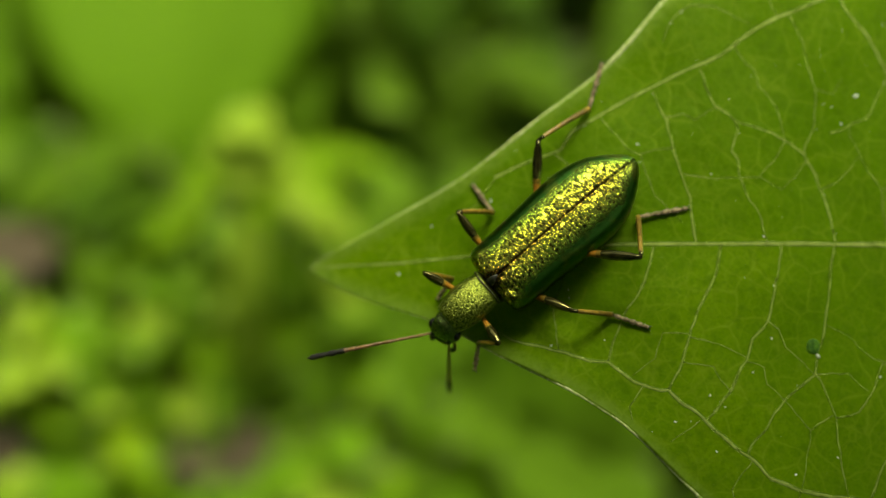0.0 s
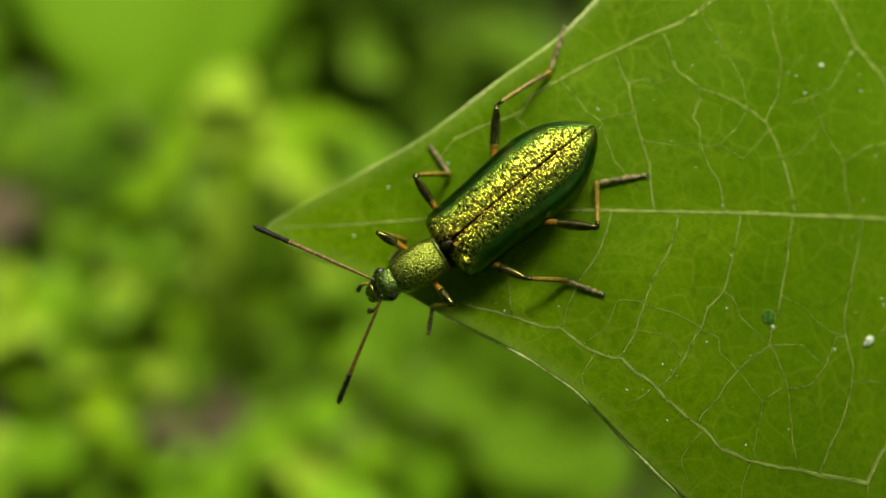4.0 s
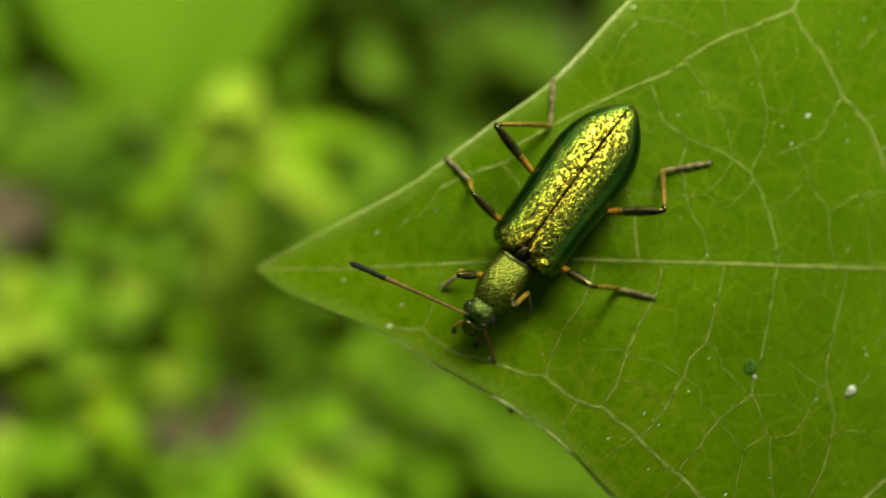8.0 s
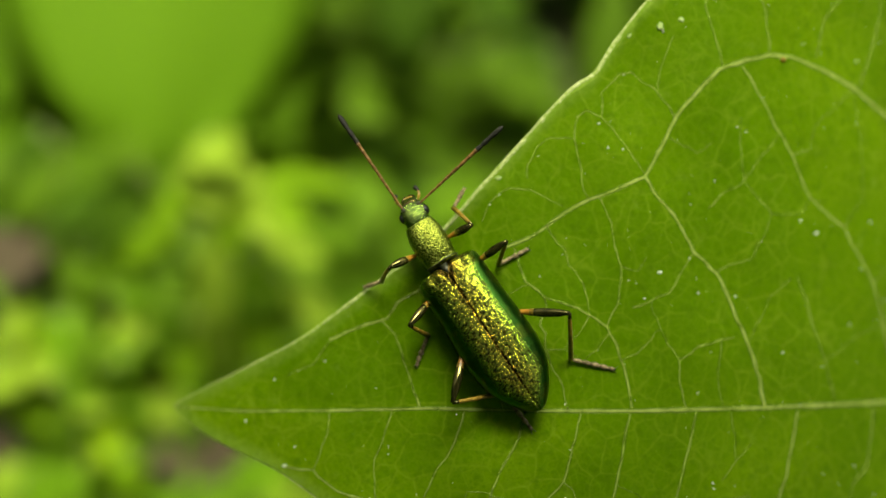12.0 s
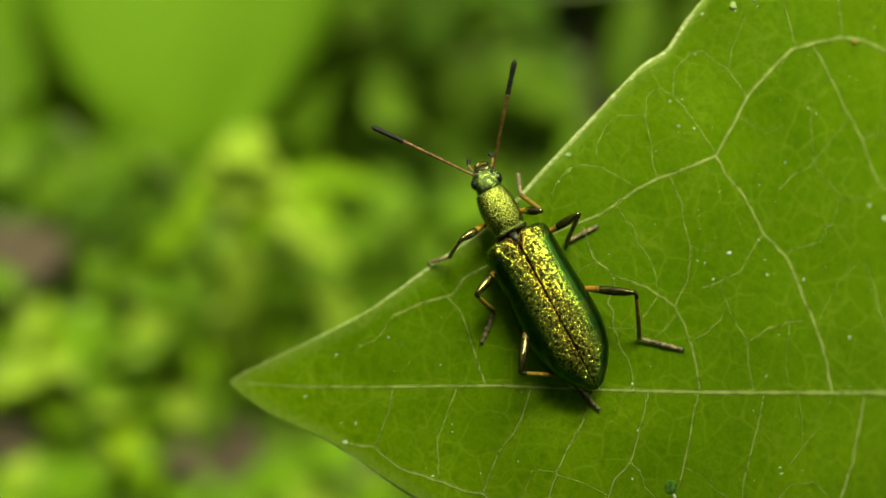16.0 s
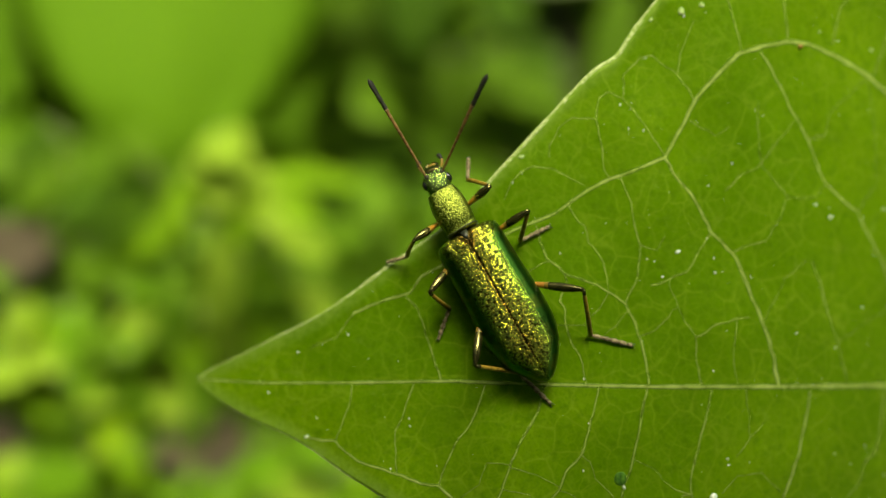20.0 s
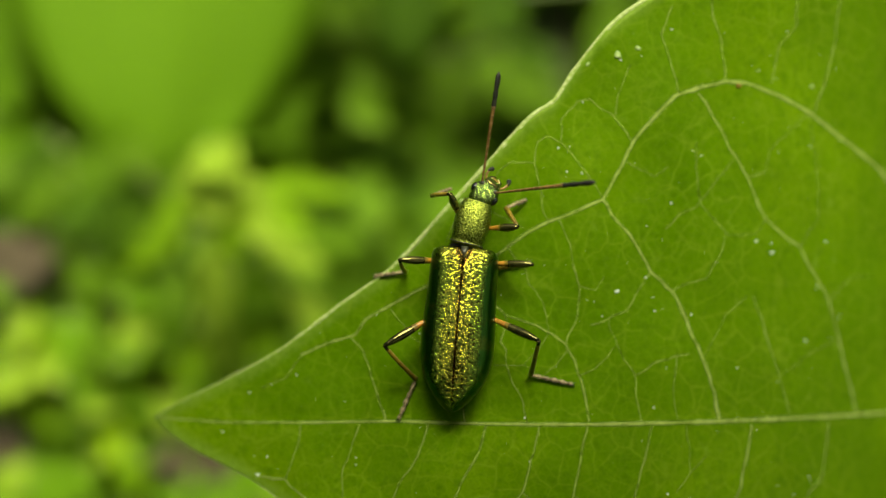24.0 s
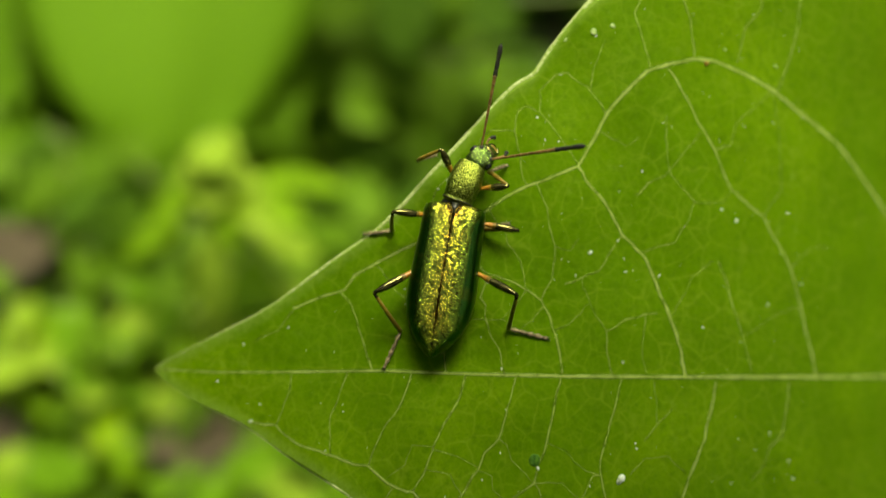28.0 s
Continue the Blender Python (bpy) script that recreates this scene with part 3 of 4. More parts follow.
def speck(name, label, u, v, size, material, squash=0.45, turn=0.0, wide=0.6, uneven=0.75):
    bm = bmesh.new()
    bmesh.ops.create_icosphere(bm, subdivisions=2 if size > 0.06 else 1, radius=size * MM)
    for q in bm.verts:
        k = 1 + (0.35 if size < 0.2 else uneven) * noise.noise(q.co * (900 / size) + Vector((u, v, 0)))
        q.co = Vector((q.co.x * k, q.co.y * wide * k, q.co.z * squash * k))
    me = bpy.data.meshes.new(name)
    bm.to_mesh(me)
    bm.free()
    me.materials.append(material)
    me.shade_smooth()
    ob = tagged(new(name, me), label, "speck", "specks on the leaf")
    ob.matrix_basis = LEAF_AT @ Matrix.Translation(on_leaf(u, v, size * squash * 0.4)) @ pose(0, 0, 0, 0, 0, turn)
    return ob


speck("white_scale", "white waxy flake lying on the leaf", 17.45, -5.1, 0.25, FLAKE, 0.4, 35)
speck("white_scale", "small white flake on the leaf", 13.58, -4.55, 0.10, FLAKE, 0.5, 120)
speck("dark_gall", "sunken dark green spot on the leaf", 13.42, -4.2, 0.30, cuticle("blister_green", (0.012, 0.050, 0.004), (0.045, 0.125, 0.006), 0.22, 0.03, 0.7, 0.0, 0.1), 0.10, 70, 0.95, 0.25)
speck("brown_speck", "small tan crumb on the loop of a vein", 21.95, 14.55, 0.12, AMBER, 0.7, 10)
speck("pale_speck", "pale dust mark on the leaf edge", 0.1, -2.50, 0.10, FLAKE, 0.4, 30)
speck("pale_speck", "pale dust mark on the leaf", 23.6, 7.2, 0.10, FLAKE, 0.4, 30)
speck("pale_speck", "pale dust mark on the leaf", 22.8, 7.7, 0.08, FLAKE, 0.4, 30)
speck("pale_speck", "pale dust mark on the leaf", 16.15, 5.35, 0.11, FLAKE, 0.4, 30)
for au, av, asize in ((9.4, 9.35, 0.13), (15.0, 15.2, 0.12), (16.3, 15.6, 0.22), (17.2, 15.9, 0.16), (22.9, 15.3, 0.10), (25.7, 14.9, 0.12)):
    speck("pale_patch", "thin whitish bloom on the leaf near its edge", au, av, asize, BLOOM, 0.10, au * 40)
dust = random.Random(11)
for i in range(300):
    du, dv = dust.uniform(-2, 29), dust.uniform(-9, 18)
    if edge_low(du) + 0.5 < dv < edge_up(du) - 0.5:
        speck("dust_grain", "tiny white dust grain on the leaf", du, dv, dust.choice((0.014, 0.018, 0.018, 0.024, 0.034, 0.05)), WHITE, 0.7, dust.uniform(0, 180))

# ---- the beetle ----
# Its own axes: x ahead, y to its left, z up; the origin lies on the leaf below the front of the wing cases.
tagged(beetle, "metallic green-gold beetle with amber legs walking on a leaf", "beetle")
beetle.empty_display_size = 0.005


def hull(sections, sides=20, power=2.4):
    """A body from rows of (x, half width, low z, high z, middle z)."""
    loops = []
    for x, hw, lo, hi, mid in sections:
        loop = []
        for k in range(sides):
            a = 2 * math.pi * k / sides
            c, s = math.cos(a), math.sin(a)
            y = hw * math.copysign(abs(c) ** (2 / power), c)
            z = math.copysign(abs(s) ** (2 / power), s)
            loop.append(Vector((x, y, mid + (hi - mid) * z if z > 0 else mid + (mid - lo) * z)) * MM)
        loops.append(loop)
    return loops


def elytron(sign):
    xs = [0.0, 0.06, 0.18, 0.4, 0.8, 1.4, 2.1, 2.9, 3.8, 4.6, 5.2, 5.7, 6.1, 6.45, 6.72, 6.90, 7.0]
    hw = [0.88, 1.17, 1.33, 1.41, 1.43, 1.44, 1.46, 1.51, 1.56, 1.54, 1.43, 1.25, 1.02, 0.77, 0.53, 0.33, 0.11]
    top = [1.45, 1.68, 1.82, 1.93, 2.01, 2.07, 2.10, 2.12, 2.08, 1.99, 1.87, 1.73, 1.58, 1.43, 1.29, 1.18, 1.10]
    shift = 0.0 if sign > 0 else 40.0
    loops = []
    for i in range(319):
        x = 7.0 * i / 318
        w, t = float(np.interp(x, xs, hw)), float(np.interp(x, xs, top))
        low = 0.92 - 0.03 * x
        loop = []
        for k in range(46):
            a = math.pi / 2 * (max(0.0, k - 1) / 44) ** 1.3 if k != 1 else 0.004
            y = w * math.sin(a) ** 0.88
            z = low + (t - low) * math.cos(a) ** 0.66 if k < 45 else low
            knob = 0.085 * math.exp(-((x - 0.33) / 0.20) ** 2 - ((y - 1.00) / 0.19) ** 2) - 0.045 * math.exp(-((x - 0.35) / 0.3) ** 2 - ((y - 0.66) / 0.14) ** 2)
            # fine wrinkles across the wing case
            bend = 1.6 * noise.noise((x * 1.6 + shift, y * 2.2, 0.0)) + 1.5 * noise.noise((x * 5.0 + shift, y * 6.5, 5.0))
            fold = math.sin(2 * math.pi * x / 0.105 + 2.4 * bend) * (0.75 + 0.5 * noise.noise((x * 5 + shift, y * 6, 9.0)))
            grit = noise.noise((x * 10.5 + shift, y * 8.0, 2.0))
            fine = (0.0100 * fold + 0.016 * grit) * min(1.0, y / 0.05 + 0.2) * max(0.0, min(1.0, x / 0.15, (6.95 - x) / 0.5)) * (1.0 if y < 0.58 * w else max(0.06, 1 - 5 * (y / w - 0.58)))
            loop.append(Vector((-x, sign * (0.005 + y), z + knob + fine - 0.040 * math.exp(-(y / 0.22) ** 2) - 0.04 * math.exp(-y / 0.010) + 0.022 * math.exp(-((y - 0.07) / 0.03) ** 2))) * MM)
        loop.append(Vector((-x, sign * w * 0.93, low - 0.10)) * MM)
        loop.append(Vector((-x, sign * w * 0.5, low - 0.02)) * MM)
        loop.append(Vector((-x, sign * 0.005, low)) * MM)
        loops.append(loop if sign < 0 else loop[::-1])
    return rings(bmesh.new(), loops)


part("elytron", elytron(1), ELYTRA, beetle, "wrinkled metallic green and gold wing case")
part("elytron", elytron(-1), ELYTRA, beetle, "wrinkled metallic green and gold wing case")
part("abdomen", rings(bmesh.new(), hull([(-6.3, 0.25, 0.75, 1.1, 0.9), (-5.4, 0.85, 0.52, 1.2, 0.85), (-3.5, 1.12, 0.42, 1.2, 0.85), (-1.2, 1.10, 0.42, 1.2, 0.85), (-0.1, 0.85, 0.5, 1.3, 0.9), (0.25, 0.55, 0.7, 1.4, 1.0)])), DARK, beetle, "dark green-black underside")
shield = rings(bmesh.new(), hull([(-0.22, 0.03, -0.02, 0.10, 0.04), (0.0, 0.13, -0.12, 0.08, 0.0), (0.22, 0.17, -0.34, -0.09, -0.19)], 10))
shield.to_mesh(scutellum.data)
shield.free()
scutellum.data.materials.append(DARK)
scutellum.data.shade_smooth()
tagged(scutellum, "small dark triangular plate between the wing cases")
pronotum = part("pronotum", rings(bmesh.new(), hull([(0.02, 0.48, 0.95, 1.45, 1.2), (0.08, 0.67, 0.82, 1.64, 1.2), (0.15, 0.70, 0.78, 1.68, 1.2), (0.21, 0.67, 0.76, 1.66, 1.2), (0.32, 0.69, 0.72, 1.71, 1.2), (0.60, 0.74, 0.69, 1.80, 1.2), (0.92, 0.76, 0.68, 1.84, 1.2), (1.24, 0.76, 0.69, 1.85, 1.2), (1.52, 0.73, 0.72, 1.82, 1.2), (1.76, 0.67, 0.77, 1.75, 1.2), (1.92, 0.61, 0.82, 1.69, 1.2), (1.98, 0.61, 0.84, 1.67, 1.2), (2.03, 0.48, 0.95, 1.5, 1.2)], 32)), THORAX, beetle, "pitted metallic gold-green thorax shield")
collar = [Vector((0.15 + 0.02 * math.cos(3 * a), 0.708 * math.cos(a), 1.2 + 0.49 * max(0.0, math.sin(a)) ** 0.85)) * MM for a in [math.pi * k / 24 for k in range(25)]]
part("hind_rim", tube(collar, lambda s: 0.028 * MM, 6), DARK, pronotum, "dark raised hind rim of the thorax")
HEAD_AT = Vector((1.91, 0.0, 1.22))
head = part("head", rings(bmesh.new(), hull([(-0.10, 0.42, -0.34, 0.30, 0), (0.06, 0.50, -0.38, 0.41, 0), (0.22, 0.52, -0.40, 0.46, 0), (0.38, 0.54, -0.40, 0.48, 0), (0.52, 0.57, -0.40, 0.46, 0), (0.66, 0.58, -0.40, 0.41, 0), (0.80, 0.53, -0.38, 0.33, -0.02), (0.94, 0.43, -0.36, 0.26, -0.05), (1.10, 0.37, -0.34, 0.13, -0.10), (1.24, 0.30, -0.28, 0.02, -0.14)], 28, 2.6)), HEAD, beetle, "pitted metallic green head")
for sy in (1, -1):
    bm = bmesh.new()
    bmesh.ops.create_uvsphere(bm, u_segments=18, v_segments=12, radius=0.20 * MM, matrix=Matrix.Translation(Vector((0.50, sy * 0.50, 0.10)) * MM) @ Matrix.Diagonal((1.15, 0.8, 1.0, 1)))
    part("eye", bm, EYEM, head, "bulging black eye")
    bm = bmesh.new()
    bmesh.ops.create_uvsphere(bm, u_segments=12, v_segments=8, radius=0.10 * MM, matrix=Matrix.Translation(Vector((0.80, sy * 0.34, 0.27)) * MM) @ Matrix.Diagonal((1.1, 1.0, 0.8, 1)))
    part("antenna_socket", bm, DARK, head, "dark raised socket of the antenna")
    part("mandible", tube(smooth_line([Vector((1.06, sy * 0.25, -0.12)) * MM, Vector((1.27, sy * 0.23, -0.18)) * MM, Vector((1.40, sy * 0.05, -0.22)) * MM], 0.05 * MM), lambda s: (0.10 - 0.06 * s) * MM), GLOSS, head, "glossy dark jaw")
    palp = part("palp", tube(smooth_line([Vector((1.0, sy * 0.26, -0.24)) * MM, Vector((1.22, sy * 0.46, -0.26)) * MM, Vector((1.42, sy * 0.52, -0.30)) * MM], 0.05 * MM), lambda s: (0.045 + 0.02 * s) * MM, 7), SHIN, head, "short brown feeler beside the mouth")
    part("palp_tip", tube(smooth_line([Vector((1.41, sy * 0.52, -0.30)) * MM, Vector((1.54, sy * 0.50, -0.36)) * MM, Vector((1.66, sy * 0.43, -0.42)) * MM], 0.04 * MM), lambda s: (0.055 + 0.05 * s) * MM, 8), CLUB, palp, "dark hatchet-shaped end")
part("upper_lip", rings(bmesh.new(), hull([(1.08, 0.29, -0.12, 0.12, 0), (1.20, 0.27, -0.16, 0.04, -0.05), (1.32, 0.16, -0.18, -0.06, -0.10)], 14)), SHIN, head, "shiny brown upper lip")
part("clypeus", rings(bmesh.new(), hull([(0.96, 0.30, 0.05, 0.275, 0.16), (1.06, 0.31, 0.0, 0.20, 0.10), (1.14, 0.27, -0.04, 0.13, 0.05)], 14)), GLOSS, head, "shiny plate above the mouth")


def antenna():
    """A beaded feeler along x; its last quarter is thick and black."""
    def bead(x):
        i = min(10, max(k for k in range(11) if ANT_X[k] <= x + 1e-9))
        s = (x - ANT_X[i]) / (ANT_X[i + 1] - ANT_X[i])
        fat = 0.042 + 0.004 * i + (0.018 if i > 7 else 0)
        return fat * (0.72 + 0.42 * math.sin(math.pi * min(1.0, 0.1 + 0.75 * s))) * (1.0 if x < 4.55 else max(0.25, (4.72 - x) / 0.17))
    def line(x0, x1, n):
        xs = [x0 + (x1 - x0) * k / n for k in range(n + 1)]
        return tube([Vector((x, 0, 0.035 * x * x - 0.007 * x ** 3)) * MM for x in xs], lambda s: bead(x0 + (x1 - x0) * s) * MM, 7, mat=lambda i: int(i % 6 == 5))
    return line(0.0, 3.30, 60), line(3.28, 4.70, 28)


ANT_X = [0.0, 0.34, 0.55, 0.98, 1.42, 1.86, 2.30, 2.74, 3.16, 3.56, 3.94, 4.71]
feelers = {}
for side in (-1, 1):
    st, cl = antenna()
    f = part("antenna", st, [FEELER, JOINT], beetle, "brown segmented antenna")
    part("antenna_club", cl, CLUB, f, "blackish thickened antenna tip")
    feelers[side] = f

# hip in the body's axes, then lengths of thigh, shin and foot
LEGS = {"front": ((0.95, 0.42, 0.72), 1.80, 1.55, 1.15), "middle": ((-0.62, 0.55, 0.62), 2.45, 1.90, 1.50), "hind": ((-2.65, 0.60, 0.66), 3.25, 2.60, 2.05)}


def thigh(length, fat):
    xs = [i / 18 for i in range(19)]
    path = [Vector((x * length, 0, 0.05 * math.sin(math.pi * x))) * MM for x in xs]
    return tube(path, lambda s: fat * (0.46 + 0.10 * s + 0.56 * math.exp(-((s - 0.70) / 0.24) ** 2)) * (1.0 if s < 0.93 else 0.8) * MM, 10, mat=lambda i: 0 if i < 9 else 2 if i < 10 else 1)


def shin(length):
    path = [Vector((x / 10 * length, 0, 0.10 * math.sin(math.pi * x / 10))) * MM for x in range(11)]
    return tube(path, lambda s: (0.076 + 0.03 * s) * MM, 8, mat=lambda i: 1 if i < 1 else 0)


def foot(length):
    path = [Vector((k / 25 * length * 0.93, 0, 0.02)) * MM for k in range(26)]
    return tube(path, lambda s: (0.040 + 0.060 * ((s * 4.99) % 1.0) ** 0.8 * (1.25 if 0.4 < s < 0.8 else 0.9)) * MM * (0.5 if s > 0.985 else 1.0), 8, 0.7)


def claw(length, sy):
    return tube(smooth_line([Vector((length * 0.90, 0, 0.03)) * MM, Vector((length * 0.96, sy * 0.07, 0.03)) * MM, Vector((length, sy * 0.09, -0.03)) * MM], 0.03 * MM), lambda s: (0.03 - 0.02 * s) * MM, 5)


limbs = {}
for pair, (hip, lf, lt, la) in LEGS.items():
    for side in (-1, 1):
        limbs[pair, side] = (
            part("femur", thigh(lf, 0.175 if pair == "hind" else 0.165), [AMBER, GLOSS, SHIN], beetle, "amber thigh with a glossy dark end"),
            part("tibia", shin(lt), [SHIN, GLOSS], beetle, "thin amber-brown shin"),
            part("tarsus", foot(la), FOOT, beetle, "grey-brown jointed foot with two claws"),
        )
        for sy in (1, -1):
            part("claw", claw(la, sy), DARK, limbs[pair, side][2])

# ---- the plants behind, out of focus ----
ground = bmesh.new()
bmesh.ops.create_grid(ground, x_segments=90, y_segments=90, size=0.6)
for q in ground.verts:
    far = max(0.0, q.co.length - 0.3)
    q.co.z = 0.012 * noise.noise(q.co * 18) + 0.004 * noise.noise(q.co * 70)
    if far > 0:
        q.co.x *= 1 + far * 600
        q.co.y *= 1 + far * 600
gob = part("ground", ground, SOIL, None, "brown soil with moss under the plants")
tagged(gob, "", "ground", "", "structure")


def blade_mesh(shape):
    """A leaf blade one unit long and wide, along x, with a fold and a curl. shape: where it is widest."""
    rows = 13
    loops = []
    for i in range(rows + 1):
        s = i / rows
        w = 0.5 * math.sin(math.pi * s ** shape) ** 0.62 + 0.004
        loop = []
        for k in range(-4, 5):
            y = k / 4 * w
            loop.append(Vector((s, y, 0.05 * abs(k / 4) * w * 2 - 0.22 * (s - 0.35) ** 2 + 0.012 * math.sin(9 * s + k))))
        loops.append(loop + [p - Vector((0, 0, 0.012)) for p in loop[::-1]])
    bm = rings(bmesh.new(), loops)
    bm.normal_update()
    me = bpy.data.meshes.new("leaf_blade")
    bm.to_mesh(me)
    bm.free()
    me.shade_smooth()
    return me


BLADES = {}
for tone, m in enumerate(TONES):
    for k, shape in enumerate((0.80, 0.92, 1.15)):
        BLADES[tone, k] = blade_mesh(shape)
        BLADES[tone, k].materials.append(m)


DRYLEAF = cuticle("withered_leaf", (0.050, 0.042, 0.013), (0.105, 0.082, 0.032), 4.0, 0.3, 0.8, 0.0)
BLADES["dry"] = blade_mesh(0.9)
BLADES["dry"].materials.append(DRYLEAF)


def plant(name, label, root, leaves, shape=0, kind="plant"):
    """A plant rooted at (x, y): each leaf row gives its middle, heading, pitch, length, width and tone."""
    x0, y0 = root
    ob = thing(name, label, kind, "plants behind the leaf", pose(x0 * MM, y0 * MM, 0))
    top = max(r[2] for r in leaves)
    cx, cy = sum(r[0] for r in leaves) / len(leaves), sum(r[1] for r in leaves) / len(leaves)
    crown = Vector((cx - x0, cy - y0, top - 6)) * MM
    trunk = smooth_line([Vector((0, 0, -4)) * MM, crown * 0.5 + Vector((2, 1, 4)) * MM, crown], 4 * MM)
    part("stem", tube(trunk, lambda s: (1.3 - 0.7 * s) * MM, 8), STEM, ob)
    for x, y, z, az, tilt, ln, wd, tone in leaves:
        m = pose((x - x0) * MM, (y - y0) * MM, z * MM, 0, -tilt, az) @ Matrix.Translation((-0.5 * ln * MM, 0, 0))
        b = new("leaf_blade", BLADES[tone, shape])
        b.parent = ob
        b.matrix_basis = m @ Matrix.Diagonal((ln * MM, wd * MM, ln * MM, 1))
        foot_at = m @ Vector((0, 0, 0))
        near = min(trunk, key=lambda q: (q - foot_at).length)
        if (near - foot_at).length > 0.004:
            part("petiole", tube(smooth_line([near, (near + foot_at) / 2 - Vector((0, 0, 2)) * MM, foot_at], 3 * MM), lambda s: 0.45 * MM, 6), STEM, ob)
    return ob


SHRUB = [
    (-37.7, 100.6, 53.5, -88, -8, 79, 48, 0),
    (-75.4, 78.0, 39.9, -76, -8, 88, 33, 0),
]
# added above the view, only to shade the leaf and darken the beetle's reflections
SHADING_TWIG = [
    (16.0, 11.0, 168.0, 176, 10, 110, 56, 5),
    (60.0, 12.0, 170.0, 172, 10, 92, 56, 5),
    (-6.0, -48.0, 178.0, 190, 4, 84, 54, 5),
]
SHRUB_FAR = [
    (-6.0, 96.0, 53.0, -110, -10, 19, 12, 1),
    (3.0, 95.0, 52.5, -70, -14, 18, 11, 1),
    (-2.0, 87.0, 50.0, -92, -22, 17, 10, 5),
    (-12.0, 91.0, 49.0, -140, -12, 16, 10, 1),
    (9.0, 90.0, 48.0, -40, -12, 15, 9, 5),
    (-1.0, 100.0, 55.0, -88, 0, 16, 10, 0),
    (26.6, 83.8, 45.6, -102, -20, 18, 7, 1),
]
SPRIG = [
    (-20.9, 50.2, 65.2, -90, 10, 8, 6, 3),
    (-19.4, 47.6, 63.4, -80, -10, 9, 5, 2),
    (-14.8, 48.6, 62.4, -20, 0, 9, 4.5, 2),
    (-20.7, 53.0, 68.0, -60, 25, 7.5, 6, 3),
    (-22.1, 51.9, 66.2, -140, 10, 7, 5, 3),
    (-19.7, 51.4, 65.9, -20, 5, 7, 5, 3),
    (-26.0, 47.2, 63.9, -125, -15, 10, 3.5, 2),
    (-15.7, 46.4, 63.5, -38, 5, 9, 3.6, 3),
    (-12.1, 43.8, 62.3, -12, -22, 8, 3.4, 3),
    (-11.6, 52.4, 61.9, -2, -5, 11, 3.0, 2),
    (-21.3, 40.6, 58.6, -92, -40, 14, 4.5, 3),
    (-23.0, 36.9, 48.1, -88, -40, 12, 4.5, 3),
    (-30.5, 46.3, 56.9, -150, -15, 9, 4, 2),
    (-17.6, 50.7, 63.3, -30, 10, 6, 3.6, 3),
    (-19.2, 49.7, 63.9, -50, 8, 6, 3.6, 4),
    (-11.2, 39.6, 53.7, -40, -20, 8, 3.6, 3),
]
DOCK = [
    (5.3, 27.6, 38.2, -30, -12, 14, 8, 1),
    (14.7, 20.7, 38.3, -10, -10, 16, 9, 1),
    (0.4, 20.8, 33.9, -70, -12, 14, 8, 0),
    (9.7, 20.5, 31.6, -50, -12, 15, 8, 0),
    (11.5, 26.4, 31.0, 40, -10, 13, 8, 1),
    (20.5, 18.5, 35.1, -140, -10, 15, 9, 1),
    (4.2, 24.6, 29.1, 120, -12, 12, 7, 1),
]
LIGHT_SPOTS = [
    (-50.0, 17.0, 37.0),
    (-51.9, 38.0, 39.7),
    (-40.4, 36.7, 39.1),
    (-46.2, 30.9, 36.4),
    (-38.3, 27.6, 34.9),
    (-41.9, 32.8, 37.3),
]
HALF_SPOTS = [
    (-25.8, 36.7, 36.9),
    (-15.6, 30.1, 33.8),
    (-6.9, 24.2, 31.1),
    (-19.3, 22.2, 30.1),
]
MID_SPOTS = [
    (-41.6, 50.5, 34.5),
    (-47.0, 59.7, 38.8),
    (-34.6, 59.0, 38.5),
    (-54.0, 54.0, 36.2),
    (-50.9, 47.7, 33.2),
]
SHADE_SPOTS = [
    (-13.3, 82.0, 22.7),
    (-2.2, 72.7, 18.4),
    (7.0, 85.3, 24.3),
    (-8.7, 62.6, 13.7),
    (-22.6, 60.1, 12.5),
    (3.3, 63.5, 14.1),
]
DRY = [
    (-26.5, 25.7, 37.3, 20, -8, 14, 9),
    (-47.4, 20.6, 34.9, 80, -8, 10, 6),
    (-54.7, 25.0, 37.0, 150, -8, 9, 6),
    (-56.0, 47.5, 45.0, 40, -8, 17, 11),
]
plant("shrub", "young shrub with broad bright green leaves", (-60, 165), SHRUB, 2)
plant("shrub", "shrub with mid-green leaves, some with shade in their colour", (5, 125), SHRUB_FAR, 2)
plant("shrub", "unseen leafy twig added to shade the leaf", (70, -70), SHADING_TWIG, 0)
plant("sprig", "upright sprig with pale yellow-green tip leaves", (-22, 58), SPRIG, 1)
plant("herb", "broad bright green herb below the leaf", (20, 12), DOCK, 0)


def herb(label, x, y, z, spread, count, tones, size, seed):
    """A low clump of rounded leaves around a middle point."""
    r = random.Random(seed)
    rows = []
    for _ in range(count):
        ln = size * r.uniform(0.7, 1.35)
        rows.append((x + r.uniform(-spread, spread), y + r.uniform(-spread, spread) * 0.8, z + r.uniform(-8, 8), r.uniform(-180, 180), r.uniform(-25, 10), ln, ln * r.uniform(0.45, 0.72), r.choice(tones)))
    plant("herb", label, (round(x), round(y - 6)), rows, 1)


